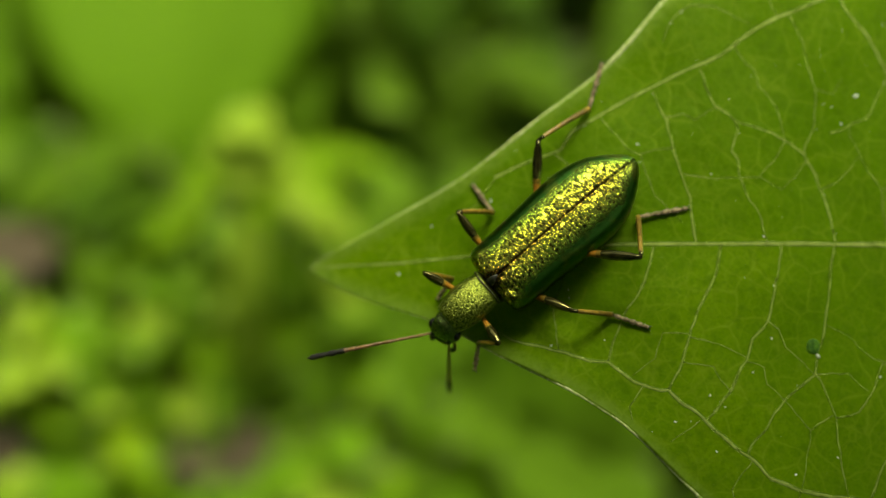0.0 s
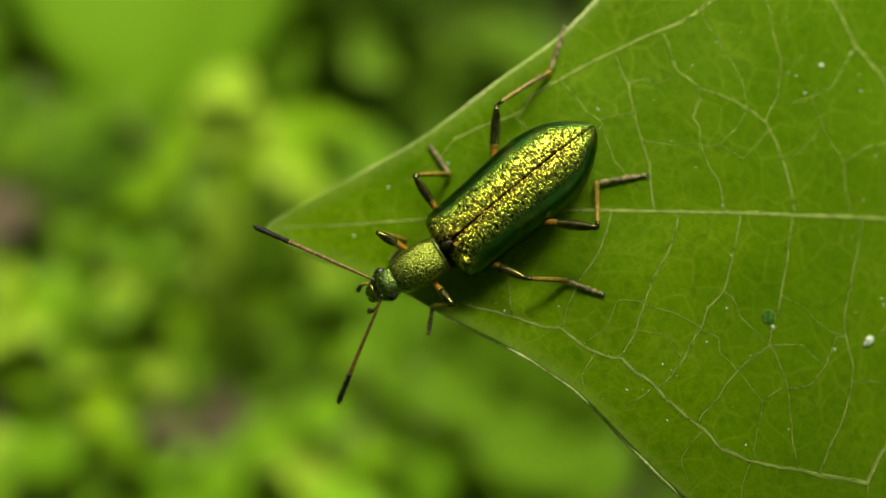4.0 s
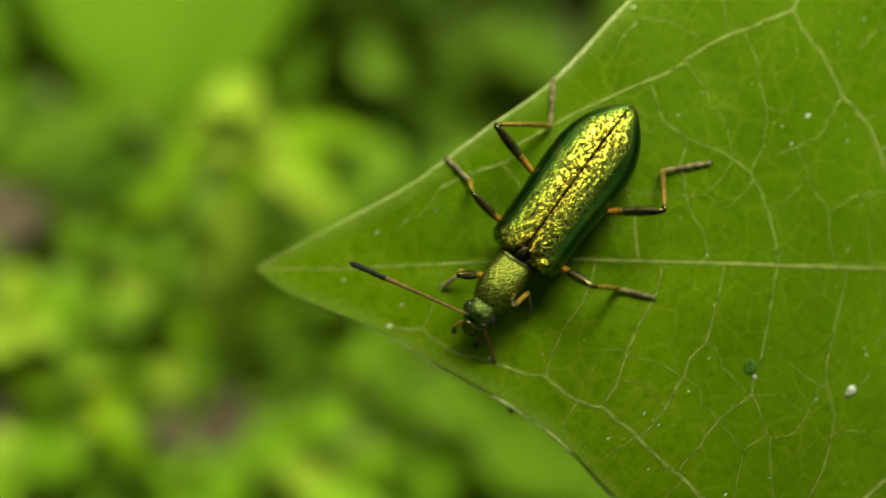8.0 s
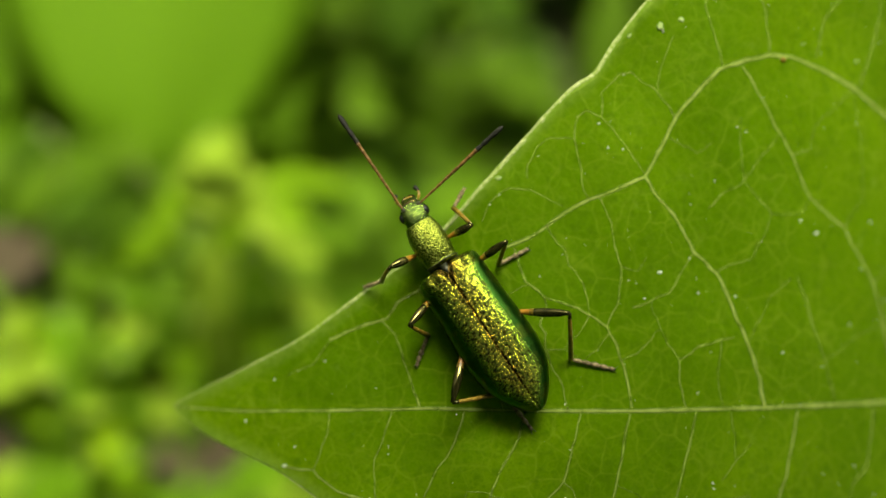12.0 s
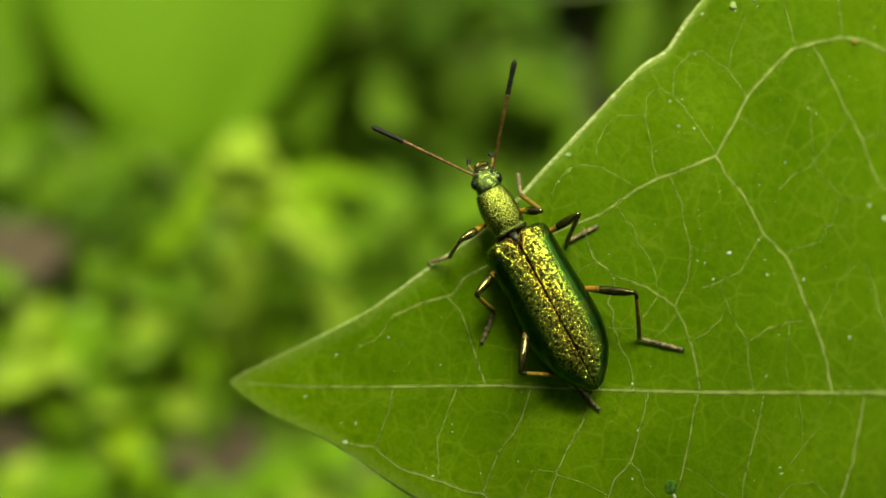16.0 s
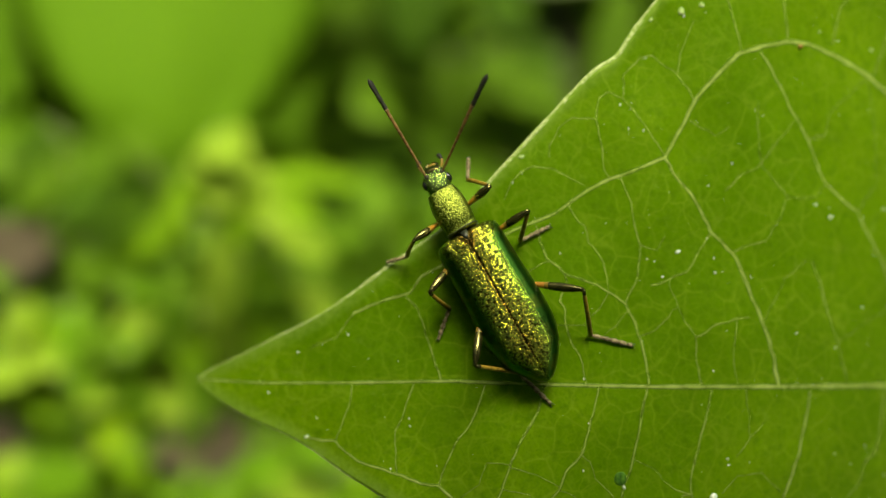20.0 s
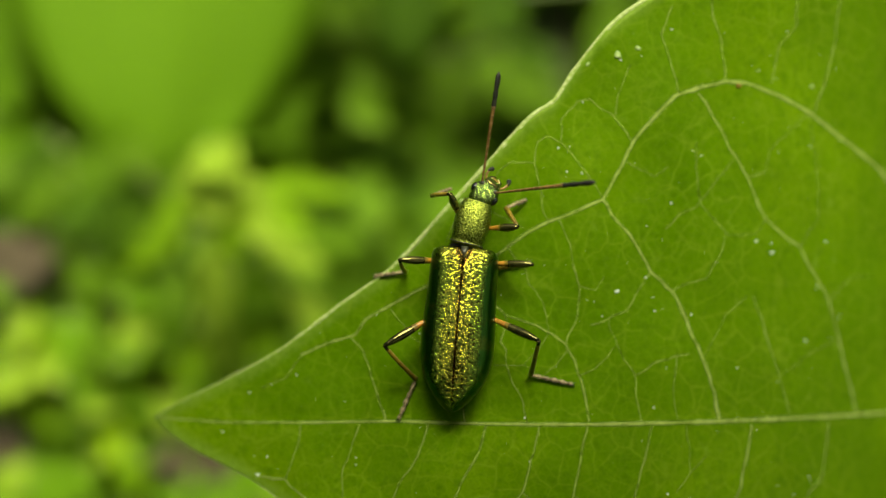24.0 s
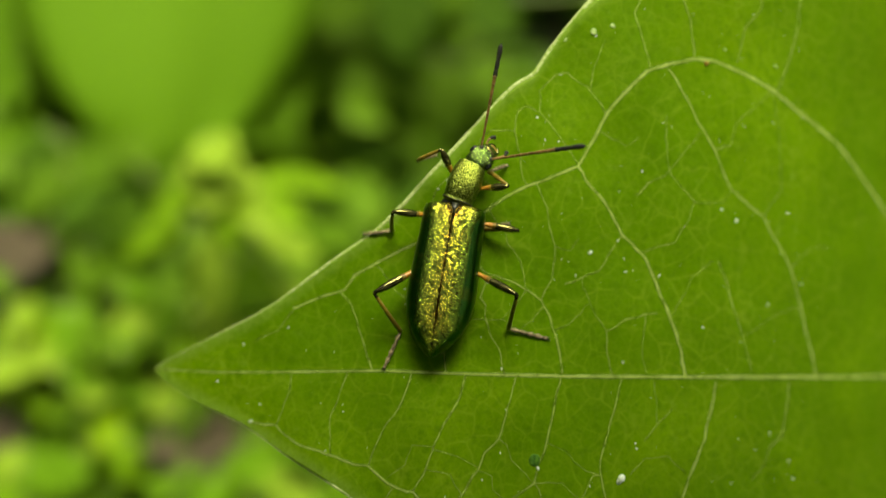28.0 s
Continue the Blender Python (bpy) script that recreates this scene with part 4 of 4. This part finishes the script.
for k, (x, y, z) in enumerate(LIGHT_SPOTS):
    herb("low herb with yellow-green rounded leaves", x, y, z, 8.0, 26, (2, 0, 4, 1, 3, 0, 1), 7, 100 + k)
for k, (x, y, z) in enumerate(HALF_SPOTS):
    herb("low herb with mixed green rounded leaves", x, y, z, 7.5, 22, (1, 0, 0, 2, 1, 3), 7, 140 + k)
# the next two rows of herbs get their shade mostly from the darkest tone
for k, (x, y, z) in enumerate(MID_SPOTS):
    herb("green herb with rounded leaves and shade in its colour", x, y, z, 9.0, 20, (5, 5, 5, 5, 1), 9, 160 + k)
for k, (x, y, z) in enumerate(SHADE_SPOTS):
    herb("low green herb with shade painted into its dark tones", x, y, z, 9.5, 16, (5, 5, 1, 5, 1), 12, 180 + k)
for x, y, z, az, tilt, ln, wd in DRY:
    d = thing("dry_leaf", "withered brown leaf lying among the herbs", "leaf", "withered leaves", pose(x * MM, y * MM, z * MM, 0, -tilt, az))
    b = new("blade", BLADES["dry"])
    b.parent = d
    b.matrix_basis = Matrix.Diagonal((ln * MM, wd * MM, ln * MM, 1)) @ Matrix.Translation((-0.5, 0, 0))
    rib = [Vector((ln * (k / 12 - 0.5), 0, ln * (0.012 - 0.22 * (k / 12 - 0.35) ** 2))) * MM for k in range(-3, 13)]
    part("stalk", tube(rib, lambda s: (0.45 - 0.3 * s) * MM, 6), DRYLEAF, d, "brown stalk and midrib")


def cover(name, label, count, tone, box, height, size, seed, clear=None):
    """Many small leaves near the ground, as one sheet of greenery."""
    r = random.Random(seed)
    verts, faces = [], []
    x0, x1, y0, y1 = box
    for _ in range(count):
        x, y = r.uniform(x0, x1), r.uniform(y0, y1)
        if noise.noise((x * 0.03, y * 0.03, seed)) < -0.30:
            continue
        z = r.uniform(2, height)
        if clear and clear[0] < x < clear[1] and clear[2] < y < clear[3]:
            continue
        m = pose(x * MM, y * MM, z * MM, r.uniform(-30, 30), r.uniform(-10, 40), r.uniform(0, 360))
        ln = r.uniform(0.6, 1.2) * size
        wd = ln * r.uniform(0.4, 0.65)
        n = len(verts)
        for sx, sy, sz in ((0, 0, 0), (0.3, 0.42, 0.06), (0.3, -0.42, 0.06), (0.7, 0.36, 0.02), (0.7, -0.36, 0.02), (1, 0, -0.15), (0.35, 0, -0.04), (0.7, 0, -0.06)):
            verts.append(m @ (Vector((sx * ln, sy * wd, sz * ln)) * MM))
        faces += [(n, n + 6, n + 1), (n, n + 2, n + 6), (n + 1, n + 6, n + 7, n + 3), (n + 2, n + 4, n + 7, n + 6), (n + 3, n + 7, n + 5), (n + 4, n + 5, n + 7)]
    me = bpy.data.meshes.new(name)
    me.from_pydata(verts, [], faces)
    me.materials.append(TONES[tone])
    me.shade_smooth()
    return tagged(new(name, me), label, "ground cover", "", "stuff")


cover("ground_cover", "low dark green leaves covering the ground", 2600, 1, (-160, 160, -60, 260), 26, 13, 3)
cover("ground_cover", "low mid-green leaves covering the ground", 900, 0, (-130, 20, -40, 36), 40, 12, 5)
cover("ground_cover", "low green leaves in half shade", 3000, 1, (-110, 70, 34, 150), 46, 14, 6, (0, 42, 62, 125))
cover("ground_cover", "tall dark vegetation around", 1800, 1, (-320, 320, -260, 420), 60, 24, 8, (-75, 75, -40, 125))


def hedge(name, label, count, arc, near, far, height, size, tone, seed):
    """A bank of leaves that stands round the place; arc in degrees from the x axis."""
    r = random.Random(seed)
    verts, faces = [], []
    for _ in range(count):
        a, d = radians(r.uniform(*arc)), r.uniform(near, far)
        z = r.uniform(0, height) * (0.8 + 0.2 * math.sin(3 * a))
        m = pose(d * math.cos(a) * MM, (20 + d * math.sin(a)) * MM, z * MM, r.uniform(-60, 60), r.uniform(-60, 60), r.uniform(0, 360))
        ln = r.uniform(0.6, 1.2) * size
        n = len(verts)
        for sx, sy, sz in ((0, 0, 0), (0.35, 0.3, 0.04), (0.35, -0.3, 0.04), (0.7, 0.24, 0.0), (0.7, -0.24, 0.0), (1, 0, -0.12)):
            verts.append(m @ (Vector((sx * ln, sy * ln, sz * ln)) * MM))
        faces += [(n, n + 2, n + 1), (n + 1, n + 2, n + 4, n + 3), (n + 3, n + 4, n + 5)]
    me = bpy.data.meshes.new(name)
    me.from_pydata(verts, [], faces)
    me.materials.append(TONES[tone])
    return tagged(new(name, me), label, "hedge", "", "stuff")


# both banks are added out of view, to block low sky and colour reflections
hedge("hedge", "unseen dark hedge added to block sky light", 3600, (165, 300), 260, 420, 620, 70, 5, 21)
hedge("hedge", "unseen green bushes added for reflections", 3600, (-60, 165), 330, 470, 260, 60, 1, 22)

# ---- how the beetle moves ----
BODY = [(0.0, 1.85, -1.55, 218.5), (1.0, 1.9, -1.6, 218.8), (2.0, 1.9, -1.65, 219.5), (3.0, 1.8, -1.6, 217.6), (5.5, 1.95, -1.75, 220.5), (7.2, 1.98, -1.75, 221.0), (7.45, 3.8, -0.9, 232.0), (7.7, 5.17, -0.45, 237.7), (8.0, 5.02, -0.25, 233.1), (8.5, 5.77, 2.13, 197.5), (9.0, 5.88, 4.12, 175.5), (9.5, 6.09, 4.28, 164.8), (10.0, 6.41, 4.7, 149.6), (11.0, 6.55, 5.54, 134.2), (12.0, 7.15, 5.72, 122.7), (15.0, 7.2, 5.85, 118.9), (17.0, 7.06, 6.05, 117.5), (20.0, 7.02, 6.04, 119.2), (21.5, 7.2, 6.0, 117.0), (22.3, 8.0, 6.4, 106.0), (23.5, 9.6, 7.25, 84.5), (25.0, 9.65, 7.3, 83.0), (28.0, 9.95, 7.4, 80.3)]
# foot tip and heel on the leaf
STEPS = {
    ("hind", 1): [(0.0, 9.3, 1.1, 7.3, 0.8), (7.25, 9.3, 1.1, 7.3, 0.8), (7.6, 12.4, 3.5, 10.5, 3.1), (8.2, 12.3, 3.4, 10.4, 3.1), (8.5, 12.1, 3.2, 10.8, 2.2), (8.9, 12.4, 1.3, 10.4, 1.6), (9.5, 12.4, 1.1, 10.3, 1.35), (9.8, 11.8, -0.6, 10.1, 1.1), (10.3, 10.65, -1.2, 9.5, 0.5), (17.0, 10.65, -1.2, 9.3, 0.1), (21.7, 10.65, -1.2, 9.3, 0.1), (22.4, 6.45, -0.2, 7.35, 1.75), (28.0, 6.45, -0.2, 7.35, 1.75)],
    ("middle", 1): [(0.0, 7.45, -3.35, 5.9, -2.7), (7.2, 7.45, -3.35, 5.9, -2.7), (7.5, 9.9, -1.5, 8.3, -1.1), (8.1, 10.0, -1.7, 8.4, -1.3), (8.4, 7.85, -0.56, 7.4, 0.4), (9.6, 7.85, -0.56, 7.4, 0.8), (9.9, 5.78, 1.5, 6.33, 2.8), (21.9, 5.8, 1.5, 6.3, 2.9), (22.6, 5.4, 6.15, 6.95, 6.3), (28.0, 5.4, 6.2, 6.98, 6.35)],
    ("front", 1): [(0.0, 1.0, -4.6, 1.2, -3.45), (4.0, 1.05, -4.6, 1.25, -3.4), (5.5, 1.0, -3.7, 1.3, -2.9), (7.2, 1.0, -3.7, 1.3, -2.9), (7.5, 5.6, -2.5, 5.5, -2.0), (8.1, 5.3, -2.1, 5.2, -1.8), (8.4, 4.93, -2.3, 5.04, -1.2), (8.7, 4.9, -1.0, 5.0, -0.2), (9.0, 3.75, 1.26, 4.1, 1.65), (9.5, 3.57, 2.3, 4.0, 2.8), (10.1, 3.57, 2.56, 4.4, 3.05), (10.6, 3.6, 4.95, 4.3, 5.1), (17.0, 3.56, 4.94, 4.74, 5.17), (22.2, 3.56, 4.94, 4.74, 5.17), (23.2, 9.0, 9.9, 8.4, 9.6), (28.0, 9.0, 9.85, 8.4, 9.55)],
    ("hind", -1): [(0.0, 6.4, 7.0, 5.67, 4.9), (7.4, 6.4, 7.0, 5.7, 4.9), (8.1, 6.4, 6.9, 6.3, 4.95), (8.45, 10.8, 8.8, 10.2, 6.8), (8.65, 10.8, 8.8, 10.2, 6.8), (8.95, 14.5, 6.8, 12.6, 5.8), (9.6, 14.45, 6.7, 12.6, 5.6), (9.9, 15.4, 3.7, 13.25, 3.6), (11.0, 15.4, 3.7, 13.2, 3.5), (11.5, 14.2, 1.3, 12.1, 1.8), (28.0, 14.23, 1.3, 12.1, 1.8)],
    ("middle", -1): [(0.0, 1.2, 2.65, 1.9, 1.46), (7.3, 1.2, 2.65, 1.9, 1.46), (7.6, 1.6, 3.0, 2.3, 2.5), (8.0, 2.2, 4.0, 3.1, 3.0), (8.4, 6.5, 7.8, 6.6, 6.45), (8.7, 6.6, 7.9, 6.7, 6.5), (9.0, 8.25, 8.0, 8.1, 6.6), (9.4, 9.4, 7.05, 8.47, 5.8), (11.0, 9.42, 7.1, 8.54, 6.0), (11.5, 10.67, 6.4, 9.27, 5.7), (21.8, 10.67, 6.4, 9.27, 5.7), (22.8, 12.45, 6.65, 11.1, 6.4), (28.0, 12.45, 6.65, 11.15, 6.4)],
    ("front", -1): [(0.0, -0.3, -1.8, 0.3, -1.1), (7.2, -0.4, -1.7, 0.3, -1.0), (7.6, 2.1, -0.9, 2.9, -0.4), (8.1, 2.06, -1.2, 2.8, -0.7), (8.5, 3.47, 2.8, 4.1, 3.5), (8.9, 5.5, 6.5, 5.9, 5.6), (9.5, 5.88, 7.1, 5.97, 6.08), (9.8, 7.04, 8.2, 6.97, 7.2), (11.0, 7.12, 8.0, 7.15, 7.0), (11.6, 8.0, 9.0, 7.57, 8.2), (12.5, 8.0, 9.0, 7.57, 8.2), (14.5, 6.82, 9.42, 7.02, 8.18), (15.3, 6.82, 9.42, 7.02, 8.18), (15.9, 7.2, 8.5, 7.35, 7.6), (16.8, 8.1, 9.2, 7.6, 8.2), (18.6, 8.1, 9.2, 7.6, 8.2), (19.4, 7.15, 9.4, 7.1, 8.24), (20.4, 7.15, 9.4, 7.1, 8.24), (21.0, 7.99, 9.2, 7.47, 8.0), (22.0, 8.16, 9.2, 7.57, 8.2), (22.9, 12.25, 9.35, 11.2, 8.85), (28.0, 12.3, 9.35, 11.5, 8.95)],
}
# where each knee points, in the body's axes
KNEES = {
    ("front", 1): [(0, -0.6, 2.0, 4.0), (4, -0.6, 2.0, 4.0), (5.5, 1.3, 1.8, 1.8), (7.2, 1.3, 1.8, 1.8), (8, 1.0, 1.5, 1.8), (9, 1.4, 2.0, 1.8), (11, 1.2, 2.0, 1.8), (17, 0.6, 2.4, 1.8), (22, 0.6, 2.4, 1.8), (23.5, 2.7, 1.7, 1.8), (28, 2.6, 1.8, 1.8)],
    ("front", -1): [(0, 1.6, -1.9), (7.2, 1.4, -2.2), (8, 2.1, -1.9), (9, -0.2, -2.4), (10, 0.6, -1.9), (17, 1.0, -1.9), (22, 1.0, -1.9), (23.5, 1.3, -2.9), (28, 1.3, -2.9)],
    ("middle", 1): [(0, -1.3, 2.45), (7.2, -1.2, 2.4), (8.5, -0.2, 2.1), (9.5, -0.6, 2.3), (10, -0.1, 2.1), (11, -0.8, 2.4), (12, -1.5, 2.6), (17, -1.8, 2.65), (22, -1.8, 2.65), (23.5, -0.85, 2.85), (28, -0.9, 3.0)],
    ("middle", -1): [(0, -0.75, -2.9), (7.2, -1.0, -3.0), (9.5, -0.8, -2.6), (17, -0.5, -2.45), (28, -0.3, -2.6)],
    ("hind", 1): [(0, -4.4, 2.65), (8, -3.9, 2.9), (9.5, -4.4, 2.9), (11, -4.8, 2.8), (17, -5.6, 2.1), (21.7, -5.6, 2.1), (22.6, -4.95, 2.95), (28, -4.95, 2.95)],
    ("hind", -1): [(0, -4.4, -3.25), (8, -3.55, -3.55), (8.5, -3.5, -3.4), (9, -4.8, -2.75), (11, -4.5, -3.2), (21.7, -4.55, -3.15), (23.5, -3.8, -3.45), (28, -3.85, -3.45)],
}
# antennae: yaw to the left and pitch up, in degrees: of the right one, then of the left one
FEEL = [(0.0, -29, 6, 30, -68), (1.0, -23, 5, 34, -66), (2.0, -31, 6, 46, -61), (3.0, -57, 14, 31, -28), (5.5, -74, 14, 10, -16), (7.2, -82, 12, 2, -17), (7.6, -74, 9, 40, -25), (8.0, -77, 24, 52, -44), (8.5, -76, 17, 18, -30), (9.0, -93, 18, 5, -10), (9.5, -94, 8, -5, -20), (10.0, -94, 12, 1, 42), (11.0, -90, 13, 2, 16), (12.0, -84, 15, 0, 12), (14.5, -70, 25, 6, 18), (15.0, -50, 30, 6, 18), (16.0, -42, 30, 38, 18), (17.0, -76, 17, 1, 17), (18.5, -72, 20, 0, 18), (20.0, -60, 32, 1, 19), (21.5, -80, 16, 0, 18), (23.5, -80, 28, 0, 20), (24.0, -83, 30, -5, 20), (25.0, -70, 30, 3, 20), (26.0, -79, 30, 9, 20), (27.0, -78, 28, 2, 20), (28.0, -78, 28, -3, 21)]
# head: yaw and pitch
NECK = [(0.0, -2), (2.0, -4), (3.0, -7), (5.5, -16), (6.0, -18), (7.2, -16), (7.6, -2), (8.0, 0), (9.0, -4), (9.6, -10), (10.0, -13), (11.0, -8), (12.0, -2), (15.0, 0), (21.5, 0), (23.5, -8), (24.0, -10), (25.0, -5), (28.0, -13)]
NOD = [(0.0, 22, -42), (1.2, 22, -40), (2.2, 16, -25), (2.8, 4, -8), (5.5, -6, -4), (7.2, -8, -4), (7.8, 4, -3), (8.5, -2, -6), (9.5, 4, -6), (11.0, 2, -4), (12.0, -8, -4), (15.0, -14, 0), (17.0, -10, 0), (21.5, -8, 0), (23.5, -22, -4), (28.0, -30, -2)]


def neck(t):
    """The turn of the thorax shield on the body, to the left."""
    return pose(0.05 * MM, 0, 1.2 * MM, 0, 0, between(NECK, t)[0]) @ Matrix.Translation(Vector((-0.05, 0, -1.2)) * MM)


def between(rows, t):
    """The values at t, easing from row to row."""
    if t <= rows[0][0]:
        return rows[0][1:]
    for a, b in zip(rows, rows[1:]):
        if t <= b[0]:
            s = (t - a[0]) / (b[0] - a[0])
            return tuple(p + (q - p) * s for p, q in zip(a[1:], b[1:]))
    return rows[-1][1:]


def body_pose(t):
    """The beetle's pose in the leaf's axes."""
    u, v, heading = between(BODY, t)
    a = radians(heading)
    f = Vector((math.cos(a), math.sin(a)))
    tail, nose = on_leaf(u - 4.5 * f.x, v - 4.5 * f.y), on_leaf(u + 0.3 * f.x, v + 0.3 * f.y)
    left, right = on_leaf(u - 2 * f.x - f.y * 2, v - 2 * f.y + f.x * 2), on_leaf(u - 2 * f.x + f.y * 2, v - 2 * f.y - f.x * 2)
    x = (nose - tail).normalized()
    z = x.cross((left - right).normalized()).normalized()
    y = z.cross(x)
    m = Matrix((x, y, z)).transposed().to_4x4()
    m.translation = on_leaf(u, v)
    return m


def along(a, b, up):
    """A pose at a whose x axis points to b, with z near up."""
    x = (b - a).normalized()
    y = up.cross(x)
    y = y.normalized() if y.length > 1e-6 else Vector((0, 1, 0))
    m = Matrix((x, y, x.cross(y))).transposed().to_4x4()
    m.translation = a
    return m


def knee_at(hip, heel, l1, l2, hint):
    """The joint of a two-part limb that lies nearest to the hint."""
    d = heel - hip
    dist = min(d.length, (l1 + l2) * 0.995)
    axis = d.normalized()
    h = (l1 * l1 - l2 * l2 + dist * dist) / (2 * dist)
    r = math.sqrt(max(l1 * l1 - h * h, 1e-12))
    out = hint - hip - axis * (hint - hip).dot(axis)
    return hip + axis * h + out.normalized() * r


def motions():
    times = sorted({round(0.5 * i, 2) for i in range(57)} | {round(7.0 + 0.1 * i, 2) for i in range(47)} | {round(21.5 + 0.1 * i, 2) for i in range(21)} | {round(0.25 * i, 2) for i in range(15)})
    body = {t: body_pose(t) for t in times}
    walk(beetle, [(t, LEAF_AT @ body[t]) for t in times])
    walk(pronotum, [(t, neck(t)) for t in times])
    walk(head, [(t, neck(t) @ pose(HEAD_AT.x * MM, 0, HEAD_AT.z * MM, 0, -between(NOD, t)[1], between(NOD, t)[0])) for t in times])
    for side in (-1, 1):
        rows = []
        for t in times:
            yaw, pitch = between(NOD, t)
            socket = neck(t) @ pose(HEAD_AT.x * MM, 0, HEAD_AT.z * MM, 0, -pitch, yaw) @ (Vector((0.78, side * 0.34, 0.26)) * MM)
            ry, rp, ly, lp = between(FEEL, t)
            rows.append((t, Matrix.Translation(socket) @ pose(0, 0, 0, 0, -(lp if side > 0 else rp), ly if side > 0 else ry)))
        walk(feelers[side], rows)
    for (pair, side), (femur, tibia, tarsus) in limbs.items():
        (hx, hy, hz), l1, l2, l3 = LEGS[pair]
        steps = STEPS[pair, side]
        fr, tr, ar = [], [], []
        for t in times:
            hip = Vector((hx, hy * side, hz)) * MM
            if pair == "front":
                hip = neck(t) @ hip
            tu, tv, au, av = between(steps, t)
            nxt = next((b for a, b in zip(steps, steps[1:]) if a[0] <= t < b[0] and math.hypot(a[1] - b[1], a[2] - b[2]) > 0.8), None)
            prev = next((a for a, b in zip(steps, steps[1:]) if a[0] <= t < b[0]), None)
            lift = 0.7 * math.sin(math.pi * (t - prev[0]) / (nxt[0] - prev[0])) if nxt else 0.0
            back = body[t].inverted()
            tip = back @ on_leaf(tu, tv, 0.06 + lift)
            heel = back @ on_leaf(au, av, (0.55 if pair == "front" else 0.16) + lift)
            heel = tip + (heel - tip).normalized() * l3 * MM
            heel.z = max(heel.z, tip.z + 0.06 * MM)
            reach = (l1 + l2) * 0.99 * MM
            if (heel - hip).length > reach:
                heel = hip + (heel - hip).normalized() * reach
            hint = Vector((tuple(between(KNEES[pair, side], t)) + (1.8,))[:3]) * MM
            knee = knee_at(hip, heel, l1 * MM, l2 * MM, hint)
            up = Vector((0, 0, 1))
            fr.append((t, along(hip, knee, up)))
            tr.append((t, along(knee, heel, up)))
            ar.append((t, along(heel, tip, up)))
        walk(femur, fr)
        walk(tibia, tr)
        walk(tarsus, ar)


motions()
